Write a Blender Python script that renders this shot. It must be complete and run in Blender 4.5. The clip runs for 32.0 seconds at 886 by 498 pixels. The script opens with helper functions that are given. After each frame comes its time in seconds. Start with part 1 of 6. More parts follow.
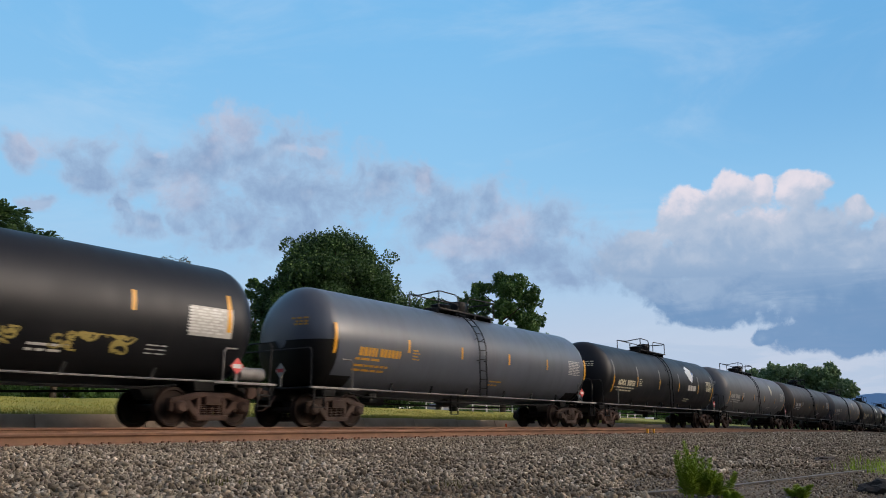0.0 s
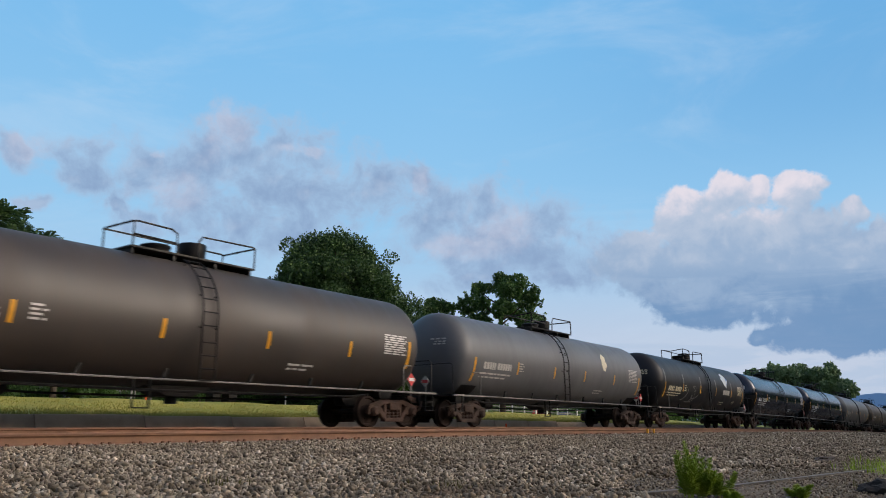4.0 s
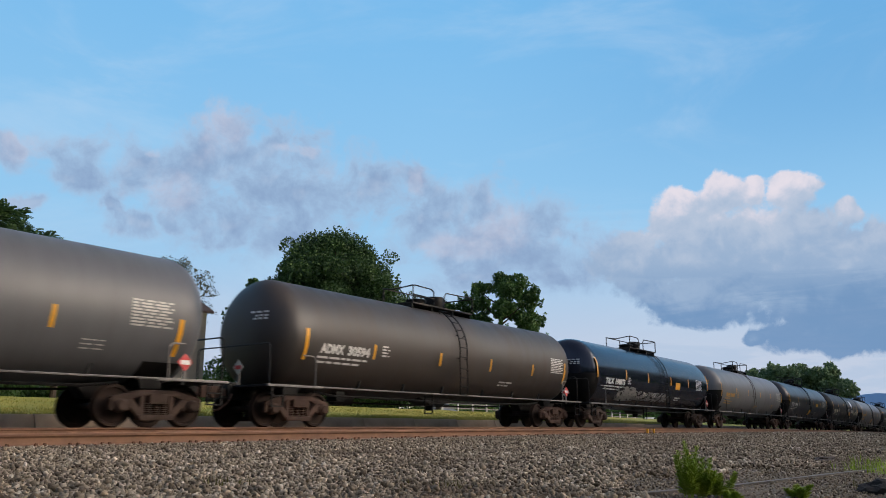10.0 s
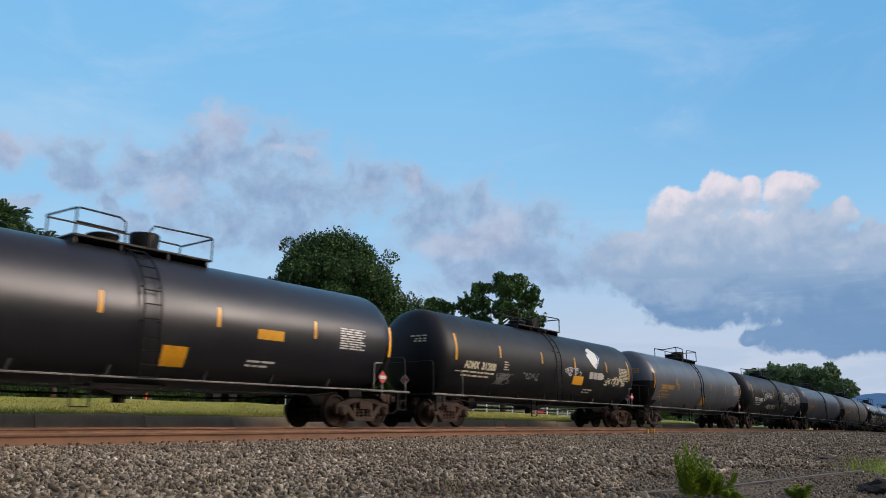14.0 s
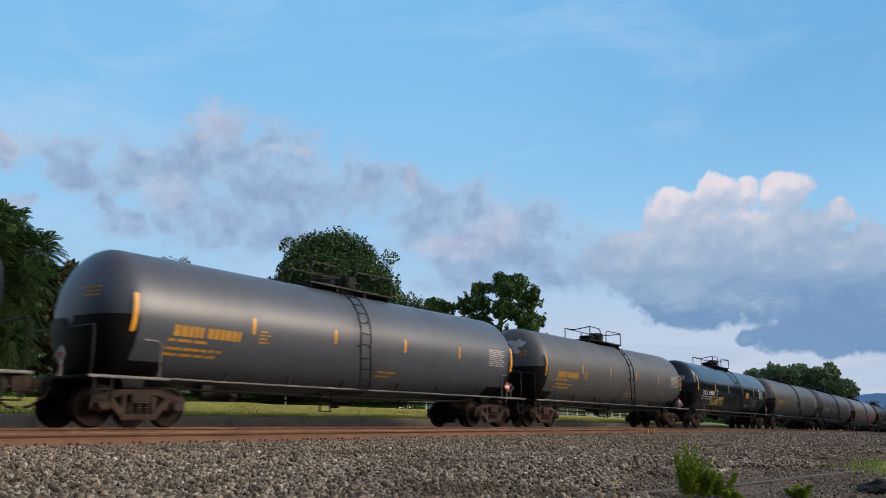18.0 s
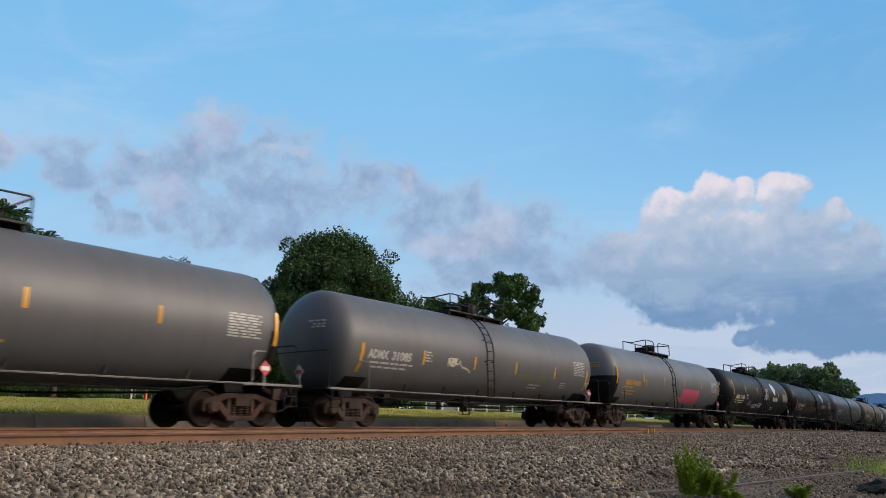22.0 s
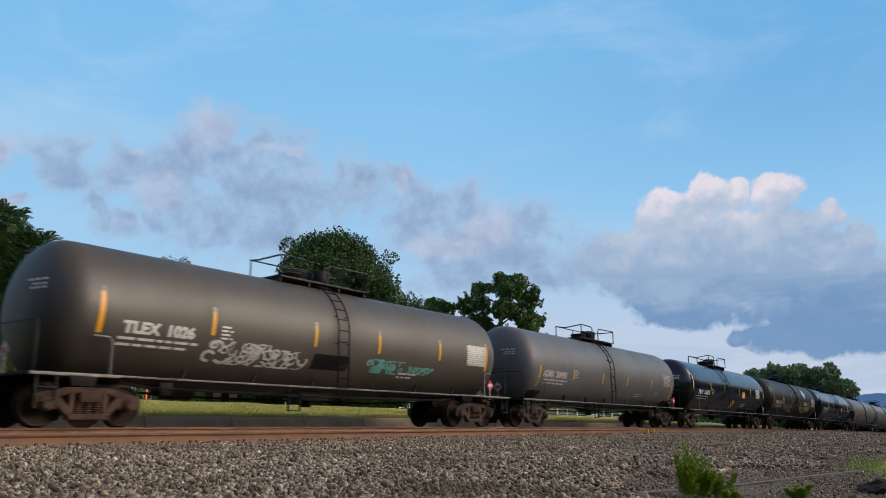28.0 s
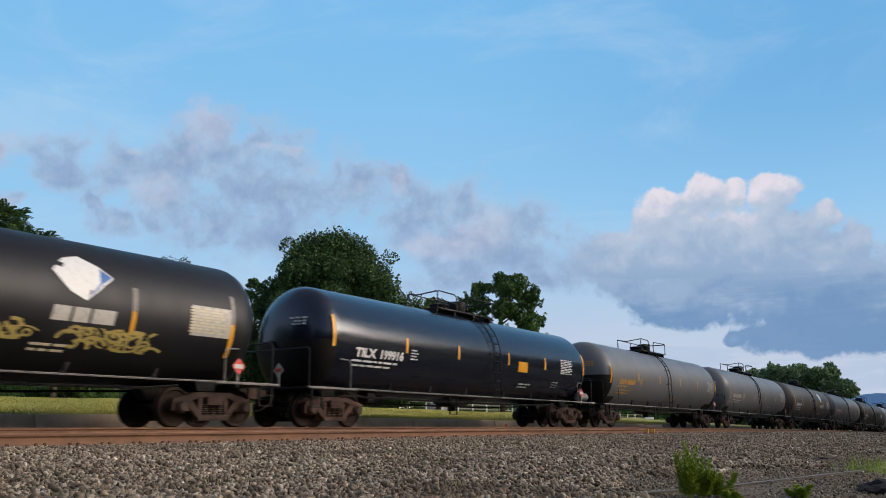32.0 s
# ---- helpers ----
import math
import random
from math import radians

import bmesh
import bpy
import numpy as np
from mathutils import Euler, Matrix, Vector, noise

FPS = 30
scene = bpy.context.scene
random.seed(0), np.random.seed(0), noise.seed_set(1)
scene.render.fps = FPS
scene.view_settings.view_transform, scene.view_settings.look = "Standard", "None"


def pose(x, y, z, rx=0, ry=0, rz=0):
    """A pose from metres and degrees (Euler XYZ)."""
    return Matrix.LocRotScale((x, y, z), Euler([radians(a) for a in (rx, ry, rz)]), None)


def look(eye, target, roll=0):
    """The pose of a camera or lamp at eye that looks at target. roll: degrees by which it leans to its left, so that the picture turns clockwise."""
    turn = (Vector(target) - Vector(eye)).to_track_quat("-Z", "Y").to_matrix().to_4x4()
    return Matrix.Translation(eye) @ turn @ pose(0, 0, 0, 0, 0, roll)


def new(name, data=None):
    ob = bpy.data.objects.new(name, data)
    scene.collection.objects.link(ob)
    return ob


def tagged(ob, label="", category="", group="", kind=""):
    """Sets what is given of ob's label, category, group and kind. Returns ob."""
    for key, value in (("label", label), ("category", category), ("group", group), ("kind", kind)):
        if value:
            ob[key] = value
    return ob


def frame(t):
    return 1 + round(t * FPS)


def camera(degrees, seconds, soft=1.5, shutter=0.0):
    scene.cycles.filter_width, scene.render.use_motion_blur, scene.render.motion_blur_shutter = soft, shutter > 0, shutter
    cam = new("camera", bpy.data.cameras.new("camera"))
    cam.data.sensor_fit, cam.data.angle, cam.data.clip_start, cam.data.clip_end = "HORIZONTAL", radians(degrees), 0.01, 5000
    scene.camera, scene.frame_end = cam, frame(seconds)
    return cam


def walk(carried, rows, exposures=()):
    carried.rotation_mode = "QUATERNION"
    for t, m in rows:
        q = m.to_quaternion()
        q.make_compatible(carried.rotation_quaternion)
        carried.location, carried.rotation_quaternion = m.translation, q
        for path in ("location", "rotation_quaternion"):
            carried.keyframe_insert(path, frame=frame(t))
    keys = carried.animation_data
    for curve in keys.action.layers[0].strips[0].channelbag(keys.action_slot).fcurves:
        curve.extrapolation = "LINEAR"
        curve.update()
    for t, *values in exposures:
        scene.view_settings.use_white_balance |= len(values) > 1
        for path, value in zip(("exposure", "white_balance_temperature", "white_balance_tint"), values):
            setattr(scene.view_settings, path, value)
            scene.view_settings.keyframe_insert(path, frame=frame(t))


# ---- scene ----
# ---- camera: a phone on a low stand beside the line, held still ----
RAIL_Y = 16.446          # middle of the far track, on which the train runs
EYE_Z = 0.022            # the eye is level with the rail heads
GRADE, FALL = 0.00073, -0.0001


def lane(x):
    """Height of the far track's rail heads along the line; it falls away gently."""
    if x < 0:
        return GRADE * x * 0.2
    if x < 120:
        return GRADE * x + FALL * x * x
    at = GRADE * 120 + FALL * 120 * 120
    return at + (GRADE + 2 * FALL * 120) * (min(x, 260) - 120)


def slope(x):
    return (lane(x + 1) - lane(x - 1)) / 2


cam = camera(60.32, 32.0, soft=0.65, shutter=0.18)
STOPS = 0.8             # how far the picture is brightened
_yaw, _pit = radians(53.69), radians(13.016)
_eye = Vector((0, 0, EYE_Z))
_way = Vector((math.sin(_yaw) * math.cos(_pit), math.cos(_yaw) * math.cos(_pit), math.sin(_pit)))
_stand = look(_eye, _eye + 10 * _way, -0.195)
walk(cam, [(0.0, _stand), (32.0, _stand)], exposures=[(0.0, STOPS), (32.0, STOPS)])

# ---- world and sun: soft evening light through broken cloud, from behind the camera ----
SUN_AZ, SUN_EL = radians(145), radians(20)     # clockwise from +y
world = bpy.data.worlds.new("evening_sky")
scene.world = world
world.use_nodes = True
_wn = world.node_tree
_bg = _wn.nodes["Background"]
_sky = _wn.nodes.new("ShaderNodeTexSky")
_sky.sky_type = "NISHITA"
_sky.sun_disc = False
_sky.sun_elevation, _sky.sun_rotation = SUN_EL, SUN_AZ
_sky.altitude, _sky.air_density, _sky.dust_density, _sky.ozone_density = 200, 1.0, 6.5, 3.0
# broken cloud makes the sky's light greyer than clear air
_grey = _wn.nodes.new("ShaderNodeHueSaturation")
_grey.inputs["Saturation"].default_value = 0.85
_wn.links.new(_sky.outputs["Color"], _grey.inputs["Color"])
_warm = _wn.nodes.new("ShaderNodeMix")
_warm.data_type, _warm.blend_type = "RGBA", "MULTIPLY"
_warm.inputs[0].default_value = 1.0
_warm.inputs[7].default_value = (1.06, 0.98, 0.95, 1)
_wn.links.new(_grey.outputs["Color"], _warm.inputs[6])
_wn.links.new(_warm.outputs[2], _bg.inputs["Color"])
_bg.inputs["Strength"].default_value = 0.13
_sun = bpy.data.lights.new("sun", "SUN")
_sun.energy, _sun.angle, _sun.color = 0.78, radians(55), (1.0, 0.86, 0.66)
_d = Vector((math.sin(SUN_AZ) * math.cos(SUN_EL), math.cos(SUN_AZ) * math.cos(SUN_EL), math.sin(SUN_EL)))
_so = new("sun", _sun)
_so.matrix_world = look(_d * 300, (0, 0, 0))


def seen(r, g, b):
    """The light of a far backdrop that shows as this 8-bit colour at the picture's exposure."""
    return tuple((((v / 255 + 0.055) / 1.055) ** 2.4) / 2 ** STOPS for v in (r, g, b))


# ---- node helpers ----
def material(name):
    m = bpy.data.materials.new(name)
    m.use_nodes = True
    nt = m.node_tree
    return m, nt, nt.nodes["Principled BSDF"]


def link(nt, a, b):
    nt.links.new(a, b)


def math_node(nt, op, a, b=None, c=None, clamp=False):
    n = nt.nodes.new("ShaderNodeMath")
    n.operation, n.use_clamp = op, clamp
    for i, v in enumerate((a, b, c)):
        if v is None:
            continue
        if isinstance(v, (int, float)):
            n.inputs[i].default_value = v
        else:
            nt.links.new(v, n.inputs[i])
    return n.outputs[0]


def noise_node(nt, vector, scale, detail=4.0, rough=0.55, distort=0.0):
    n = nt.nodes.new("ShaderNodeTexNoise")
    n.inputs["Scale"].default_value, n.inputs["Detail"].default_value = scale, detail
    n.inputs["Roughness"].default_value, n.inputs["Distortion"].default_value = rough, distort
    if vector is not None:
        nt.links.new(vector, n.inputs["Vector"])
    return n.outputs["Fac"]


def ramp(nt, fac, stops):
    n = nt.nodes.new("ShaderNodeValToRGB")
    el = n.color_ramp.elements
    while len(el) < len(stops):
        el.new(0.5)
    for e, (p, c) in zip(el, stops):
        e.position, e.color = p, (*c, 1)
    nt.links.new(fac, n.inputs["Fac"])
    return n.outputs["Color"]


def mixed(nt, fac, a, b):
    n = nt.nodes.new("ShaderNodeMix")
    n.data_type = "RGBA"
    for i, v in ((0, fac), (6, a), (7, b)):
        if isinstance(v, (int, float)):
            n.inputs[i].default_value = v
        elif isinstance(v, tuple):
            n.inputs[i].default_value = (*v, 1)
        else:
            nt.links.new(v, n.inputs[i])
    return n.outputs[2]


def steps(nt, x, lo, hi):
    n = nt.nodes.new("ShaderNodeMapRange")
    n.interpolation_type = "SMOOTHSTEP"
    n.inputs["From Min"].default_value, n.inputs["From Max"].default_value = lo, hi
    nt.links.new(x, n.inputs["Value"])
    return n.outputs["Result"]


def bumped(nt, bsdf, height, strength, distance=0.02):
    n = nt.nodes.new("ShaderNodeBump")
    n.inputs["Strength"].default_value, n.inputs["Distance"].default_value = strength, distance
    nt.links.new(height, n.inputs["Height"])
    nt.links.new(n.outputs["Normal"], bsdf.inputs["Normal"])


def coords(nt, which="Object"):
    return nt.nodes.new("ShaderNodeTexCoord").outputs[which]


def scaled(nt, vec, s):
    n = nt.nodes.new("ShaderNodeVectorMath")
    n.operation = "MULTIPLY"
    nt.links.new(vec, n.inputs[0])
    n.inputs[1].default_value = s
    return n.outputs[0]


def weathered(name, base, other, rough=0.6, metal=0.0, scale=3.0, bump=0.15, amount=0.6, fine=40.0):
    """A surface with broad stains and fine grain."""
    m, nt, b = material(name)
    co = coords(nt)
    big = noise_node(nt, co, scale, 5, 0.6)
    small = noise_node(nt, co, fine, 3, 0.6)
    f = math_node(nt, "MULTIPLY", steps(nt, big, 0.35, 0.7), amount)
    c = mixed(nt, f, base, other)
    g = mixed(nt, math_node(nt, "MULTIPLY", small, 0.35), c, tuple(0.55 * v for v in base))
    link(nt, g, b.inputs["Base Color"])
    link(nt, math_node(nt, "ADD", math_node(nt, "MULTIPLY", big, 0.25), rough - 0.12), b.inputs["Roughness"])
    b.inputs["Metallic"].default_value = metal
    b.inputs["Specular IOR Level"].default_value = 0.2
    bumped(nt, b, small, bump)
    return m


def tank_paint(name, base, dirt, rough, ior=1.5, dirty=0.5, tint=(1.0, 1.0, 1.0, 1)):
    """Tank shell: paint with road film towards the belly, streaks that run down, a stain below the manway."""
    m, nt, b = material(name)
    co = coords(nt)
    sep = nt.nodes.new("ShaderNodeSeparateXYZ")
    link(nt, co, sep.inputs[0])
    runs = noise_node(nt, scaled(nt, co, (2.2, 0.5, 0.3)), 1.0, 5, 0.65)
    broad = noise_node(nt, co, 0.55, 4, 0.6)
    grain = noise_node(nt, co, 45, 3, 0.6)
    middle = steps(nt, math_node(nt, "ABSOLUTE", math_node(nt, "SUBTRACT", sep.outputs["X"], math_node(nt, "MULTIPLY", runs, 0.3))), 0.75, 0.12)
    f = math_node(nt, "MULTIPLY", steps(nt, math_node(nt, "ADD", math_node(nt, "MULTIPLY", runs, 0.6), math_node(nt, "MULTIPLY", broad, 0.5)), 0.42, 0.75), dirty)
    f = math_node(nt, "ADD", f, math_node(nt, "MULTIPLY", middle, 0.45 * min(1, dirty * 1.6)), clamp=True)
    c = mixed(nt, f, base, dirt)
    c = mixed(nt, math_node(nt, "MULTIPLY", grain, 0.25), c, tuple(0.6 * v for v in base))
    link(nt, c, b.inputs["Base Color"])
    link(nt, math_node(nt, "ADD", math_node(nt, "MULTIPLY", f, 0.25), rough), b.inputs["Roughness"])
    b.inputs["IOR"].default_value = ior
    b.inputs["Specular Tint"].default_value = tint
    bumped(nt, b, noise_node(nt, co, 1.6, 3, 0.5), 0.015, 0.02)
    return m


def plain(name, base, rough=0.5, metal=0.0, worn=0.35):
    m, nt, b = material(name)
    co = coords(nt)
    n = noise_node(nt, co, 9.0, 5, 0.7)
    link(nt, mixed(nt, math_node(nt, "MULTIPLY", steps(nt, n, 0.45, 0.75), worn), base, tuple(0.35 * v for v in base)), b.inputs["Base Color"])
    b.inputs["Roughness"].default_value, b.inputs["Metallic"].default_value = rough, metal
    return m


PAINT = dict(
    black=tank_paint("black_paint", (0.006, 0.0065, 0.008), (0.018, 0.018, 0.019), 0.46, 1.42, 0.45, (0.92, 0.94, 1.0, 1)),
    gloss=tank_paint("glossy_black_paint", (0.008, 0.011, 0.021), (0.016, 0.015, 0.015), 0.2, 1.6, 0.15, (0.78, 0.86, 1.0, 1)),
    semi=tank_paint("satin_black_paint", (0.012, 0.013, 0.017), (0.03, 0.03, 0.031), 0.32, 1.55, 0.3, (0.88, 0.9, 1.0, 1)),
    blue=tank_paint("slate_paint", (0.085, 0.098, 0.125), (0.055, 0.061, 0.072), 0.36, 1.6, 0.4),
    grey=tank_paint("grey_paint", (0.108, 0.112, 0.12), (0.07, 0.071, 0.073), 0.46, 1.5, 0.35),
    light=tank_paint("pale_grey_paint", (0.14, 0.147, 0.16), (0.09, 0.092, 0.096), 0.42, 1.55, 0.3),
    brown=tank_paint("rusty_black_paint", (0.03, 0.025, 0.022), (0.06, 0.044, 0.034), 0.5, 1.6, 0.7),
    olive=tank_paint("dusty_brown_paint", (0.042, 0.036, 0.027), (0.068, 0.055, 0.04), 0.52, 1.7, 0.6),
)
M_FRAME = weathered("frame_black", (0.005, 0.005, 0.0055), (0.015, 0.013, 0.0115), 0.55, 0.0, 2.0)
M_TRUCK = weathered("truck_rust", (0.082, 0.048, 0.036), (0.04, 0.025, 0.019), 0.75, 0.1, 3.0, 0.3, 0.8)
M_TRUCK_GREY = weathered("truck_dust", (0.07, 0.046, 0.036), (0.034, 0.023, 0.018), 0.75, 0.1, 3.0, 0.3, 0.8)
M_WHEEL = weathered("wheel_rust", (0.03, 0.018, 0.013), (0.012, 0.009, 0.008), 0.7, 0.3, 4.0)
M_TREAD = weathered("wheel_steel", (0.25, 0.24, 0.23), (0.12, 0.1, 0.09), 0.35, 0.9, 6.0)
M_PIPE = weathered("pale_pipe", (0.23, 0.22, 0.21), (0.12, 0.11, 0.10), 0.5, 0.2, 5.0)
M_RAILING = weathered("railing_black", (0.02, 0.02, 0.021), (0.05, 0.045, 0.04), 0.5, 0.2, 5.0)
M_YELLOW = plain("reflector_yellow", (0.68, 0.33, 0.02), 0.4)
M_YELLOW_TEXT = plain("yellow_lettering", (0.55, 0.28, 0.03), 0.5, 0, 0.6)
M_WHITE = plain("white_lettering", (0.62, 0.62, 0.60), 0.5, 0, 0.5)
M_FAINT = plain("faded_lettering", (0.46, 0.45, 0.42), 0.5, 0, 0.6)
M_OLD_STRIP = plain("worn_grey_strip", (0.22, 0.21, 0.2), 0.6, 0, 0.7)
M_GRAF_RUST = plain("rust_spray_paint", (0.16, 0.06, 0.03), 0.7, 0, 0.7)
M_GRAF_GREEN = plain("green_spray_paint", (0.13, 0.17, 0.05), 0.7, 0, 0.6)
M_SMOKE = plain("thin_white_spray", (0.17, 0.17, 0.17), 0.7, 0, 0.7)
M_CLEANED = weathered("cleaned_patch", (0.075, 0.077, 0.08), (0.05, 0.05, 0.052), 0.5, 0.0, 1.5)
M_CREAM = plain("cream_paint", (0.60, 0.55, 0.40), 0.6, 0, 0.5)
M_LOGO_W = plain("logo_white", (0.72, 0.74, 0.74), 0.5, 0, 0.25)
M_LOGO_B = plain("logo_blue", (0.03, 0.14, 0.42), 0.5, 0, 0.25)
M_RED = plain("placard_red", (0.55, 0.05, 0.05), 0.45)
M_PINK = plain("pink_spray_paint", (0.55, 0.09, 0.17), 0.6, 0, 0.4)
M_TEAL = plain("teal_spray_paint", (0.12, 0.34, 0.32), 0.6, 0, 0.5)
M_GRAF_Y = plain("mustard_spray_paint", (0.40, 0.32, 0.10), 0.6, 0, 0.5)
M_GRAF_W = plain("white_spray_paint", (0.5, 0.5, 0.5), 0.6, 0, 0.6)
M_ORANGE = plain("orange_sign", (0.95, 0.13, 0.02), 0.45, 0, 0.05)


# ---- mesh helpers ----
class Shape:
    def __init__(self):
        self.v, self.f = [], []

    def add(self, vs, fs):
        o = len(self.v)
        self.v += [tuple(p) for p in vs]
        self.f += [tuple(i + o for i in q) for q in fs]
        return self

    def box(self, x0, x1, y0, y1, z0, z1):
        return self.add([(x0, y0, z0), (x1, y0, z0), (x1, y1, z0), (x0, y1, z0), (x0, y0, z1), (x1, y0, z1), (x1, y1, z1), (x0, y1, z1)],
                        [(0, 3, 2, 1), (4, 5, 6, 7), (0, 1, 5, 4), (1, 2, 6, 5), (2, 3, 7, 6), (3, 0, 4, 7)])

    def prism(self, poly, y0, y1):
        """poly of (x, z), counter-clockwise seen from -y, drawn out along y."""
        n = len(poly)
        vs = [(x, y0, z) for x, z in poly] + [(x, y1, z) for x, z in poly]
        fs = [tuple(range(n)), tuple(range(2 * n - 1, n - 1, -1))]
        fs += [(i, i + n, (i + 1) % n + n, (i + 1) % n) for i in range(n)]
        return self.add(vs, fs)

    def tube(self, pts, r, n=8, r1=None):
        pts = [Vector(p) for p in pts]
        vs, fs = [], []
        side = None
        for i, p in enumerate(pts):
            d = ((pts[min(i + 1, len(pts) - 1)] - p).normalized() + (p - pts[max(i - 1, 0)]).normalized()).normalized()
            if side is None:
                side = d.orthogonal().normalized()
            side = (side - d * side.dot(d)).normalized()
            up = d.cross(side)
            rr = r if r1 is None else r + (r1 - r) * i / (len(pts) - 1)
            vs += [p + rr * (math.cos(2 * math.pi * k / n) * side + math.sin(2 * math.pi * k / n) * up) for k in range(n)]
        m = len(pts)
        for i in range(m - 1):
            fs += [(i * n + k, i * n + (k + 1) % n, (i + 1) * n + (k + 1) % n, (i + 1) * n + k) for k in range(n)]
        fs += [tuple(range(n - 1, -1, -1)), tuple((m - 1) * n + k for k in range(n))]
        return self.add(vs, fs)

    def lathe(self, prof, axis, centre=(0, 0, 0), n=32):
        """prof of (along, radius) turned about an axis ('x', 'y' or 'z')."""
        cx, cy, cz = centre
        vs, fs = [], []
        for a, r in prof:
            for k in range(n):
                c, s = r * math.cos(2 * math.pi * k / n), r * math.sin(2 * math.pi * k / n)
                vs.append({"x": (cx + a, cy + c, cz + s), "y": (cx + s, cy + a, cz + c), "z": (cx + c, cy + s, cz + a)}[axis])
        for i in range(len(prof) - 1):
            fs += [(i * n + k, i * n + (k + 1) % n, (i + 1) * n + (k + 1) % n, (i + 1) * n + k) for k in range(n)]
        fs += [tuple(range(n - 1, -1, -1)), tuple((len(prof) - 1) * n + k for k in range(n))]
        return self.add(vs, fs)

    def mesh(self, name, mat, bevel=0.0, angle=38):
        me = bpy.data.meshes.new(name)
        me.from_pydata(self.v, [], self.f)
        bm = bmesh.new()
        bm.from_mesh(me)
        bmesh.ops.recalc_face_normals(bm, faces=bm.faces)
        if bevel:
            bmesh.ops.bevel(bm, geom=list(bm.edges), offset=bevel, segments=2, affect="EDGES", profile=0.6, clamp_overlap=True)
        bm.to_mesh(me)
        bm.free()
        me.materials.append(mat)
        me.shade_smooth()
        me.set_sharp_from_angle(angle=radians(angle))
        return me


def part(name, me, parent, label="", at=None, kind=""):
    """One mesh as one object under a thing or part."""
    ob = new(name, me)
    ob.parent = parent
    if at is not None:
        ob.matrix_basis = at
    if label:
        ob["label"] = label
    if kind:
        ob["kind"] = kind
    return ob


def thing(name, me, label, category, group="", at=None, kind=""):
    ob = new(name, me)
    if at is not None:
        ob.matrix_world = at
    return tagged(ob, label, category, group, kind)


def fast_mesh(name, v, faces, mat, smooth=False):
    """A mesh from numpy arrays: verts (n, 3), faces (m, 3 or 4)."""
    me = bpy.data.meshes.new(name)
    v, faces = np.asarray(v, np.float32), np.asarray(faces, np.int32)
    k = faces.shape[1]
    me.vertices.add(len(v))
    me.vertices.foreach_set("co", v.ravel())
    me.loops.add(faces.size)
    me.loops.foreach_set("vertex_index", faces.ravel())
    me.polygons.add(len(faces))
    me.polygons.foreach_set("loop_start", np.arange(0, faces.size, k, dtype=np.int32))
    if smooth:
        me.polygons.foreach_set("use_smooth", np.ones(len(faces), bool))
    me.materials.append(mat)
    me.update(calc_edges=True)
    me.validate()
    return me

# ---- tank cars ----
CAR = 18.25              # over the coupler faces
R, ZC, HALF = 1.54, 2.465, 8.28
BOGIE = 7.11
WHEEL = 0.457
SPEED, START = 16.54, 4.44


def on_tank(x, s, lift=0.006, head=False):
    """A point on the shell: x along the car, s metres of arc above the middle height, on the side towards the camera."""
    a = s / R
    return (x + 0.17, -(R + lift) * math.cos(a), ZC + (R + lift) * math.sin(a))


def patch(x0, x1, s0, s1, lean=0.0, cols=1, rows=4, lift=0.006):
    sh = Shape()
    vs = [on_tank(x0 + (x1 - x0) * i / cols + lean * j / rows, s0 + (s1 - s0) * j / rows, lift) for j in range(rows + 1) for i in range(cols + 1)]
    fs = [(j * (cols + 1) + i, j * (cols + 1) + i + 1, (j + 1) * (cols + 1) + i + 1, (j + 1) * (cols + 1) + i) for j in range(rows) for i in range(cols)]
    return sh.add(vs, fs)


def blot(pts, lift=0.007):
    """A flat painted shape on the shell from a short outline of (x, s)."""
    cx, cs = sum(p[0] for p in pts) / len(pts), sum(p[1] for p in pts) / len(pts)
    sh = Shape()
    rings = [[(cx + (x - cx) * k, cs + (s - cs) * k) for x, s in pts] for k in (1.0, 0.66, 0.33)]
    vs = [on_tank(x, s, lift) for r in rings for x, s in r] + [on_tank(cx, cs, lift)]
    n = len(pts)
    fs = [(r * n + i, r * n + (i + 1) % n, (r + 1) * n + (i + 1) % n, (r + 1) * n + i) for r in range(2) for i in range(n)]
    fs += [(2 * n + i, 2 * n + (i + 1) % n, 3 * n) for i in range(n)]
    return sh.add(vs, fs)


_letters = {}


def lettering(text, height, width, mat):
    """Flat letters of the built-in font, laid out from (0, 0); returns verts and faces."""
    key = (text, height, width)
    if key not in _letters:
        cu = bpy.data.curves.new("letters", "FONT")
        cu.body, cu.size, cu.resolution_u = text, height * 1.38, 3
        cu.offset = 0.018
        ob = bpy.data.objects.new("letters", cu)
        scene.collection.objects.link(ob)
        me = bpy.data.meshes.new_from_object(ob.evaluated_get(bpy.context.evaluated_depsgraph_get()))
        scene.collection.objects.unlink(ob)
        vs = [tuple(v.co) for v in me.vertices]
        fs = [tuple(p.vertices) for p in me.polygons]
        w = max(v[0] for v in vs)
        _letters[key] = [(v[0] * width / w, v[1]) for v in vs], fs
        bpy.data.objects.remove(ob)
        bpy.data.meshes.remove(me)
    return _letters[key]


def sign_text(text, x, s, height, width, mat):
    vs, fs = lettering(text, height, width, mat)
    sh = Shape().add([on_tank(x + a, s + b, 0.007) for a, b in vs], fs)
    me = bpy.data.meshes.new("lettering")
    me.from_pydata(sh.v, [], sh.f)
    me.materials.append(mat)
    return me


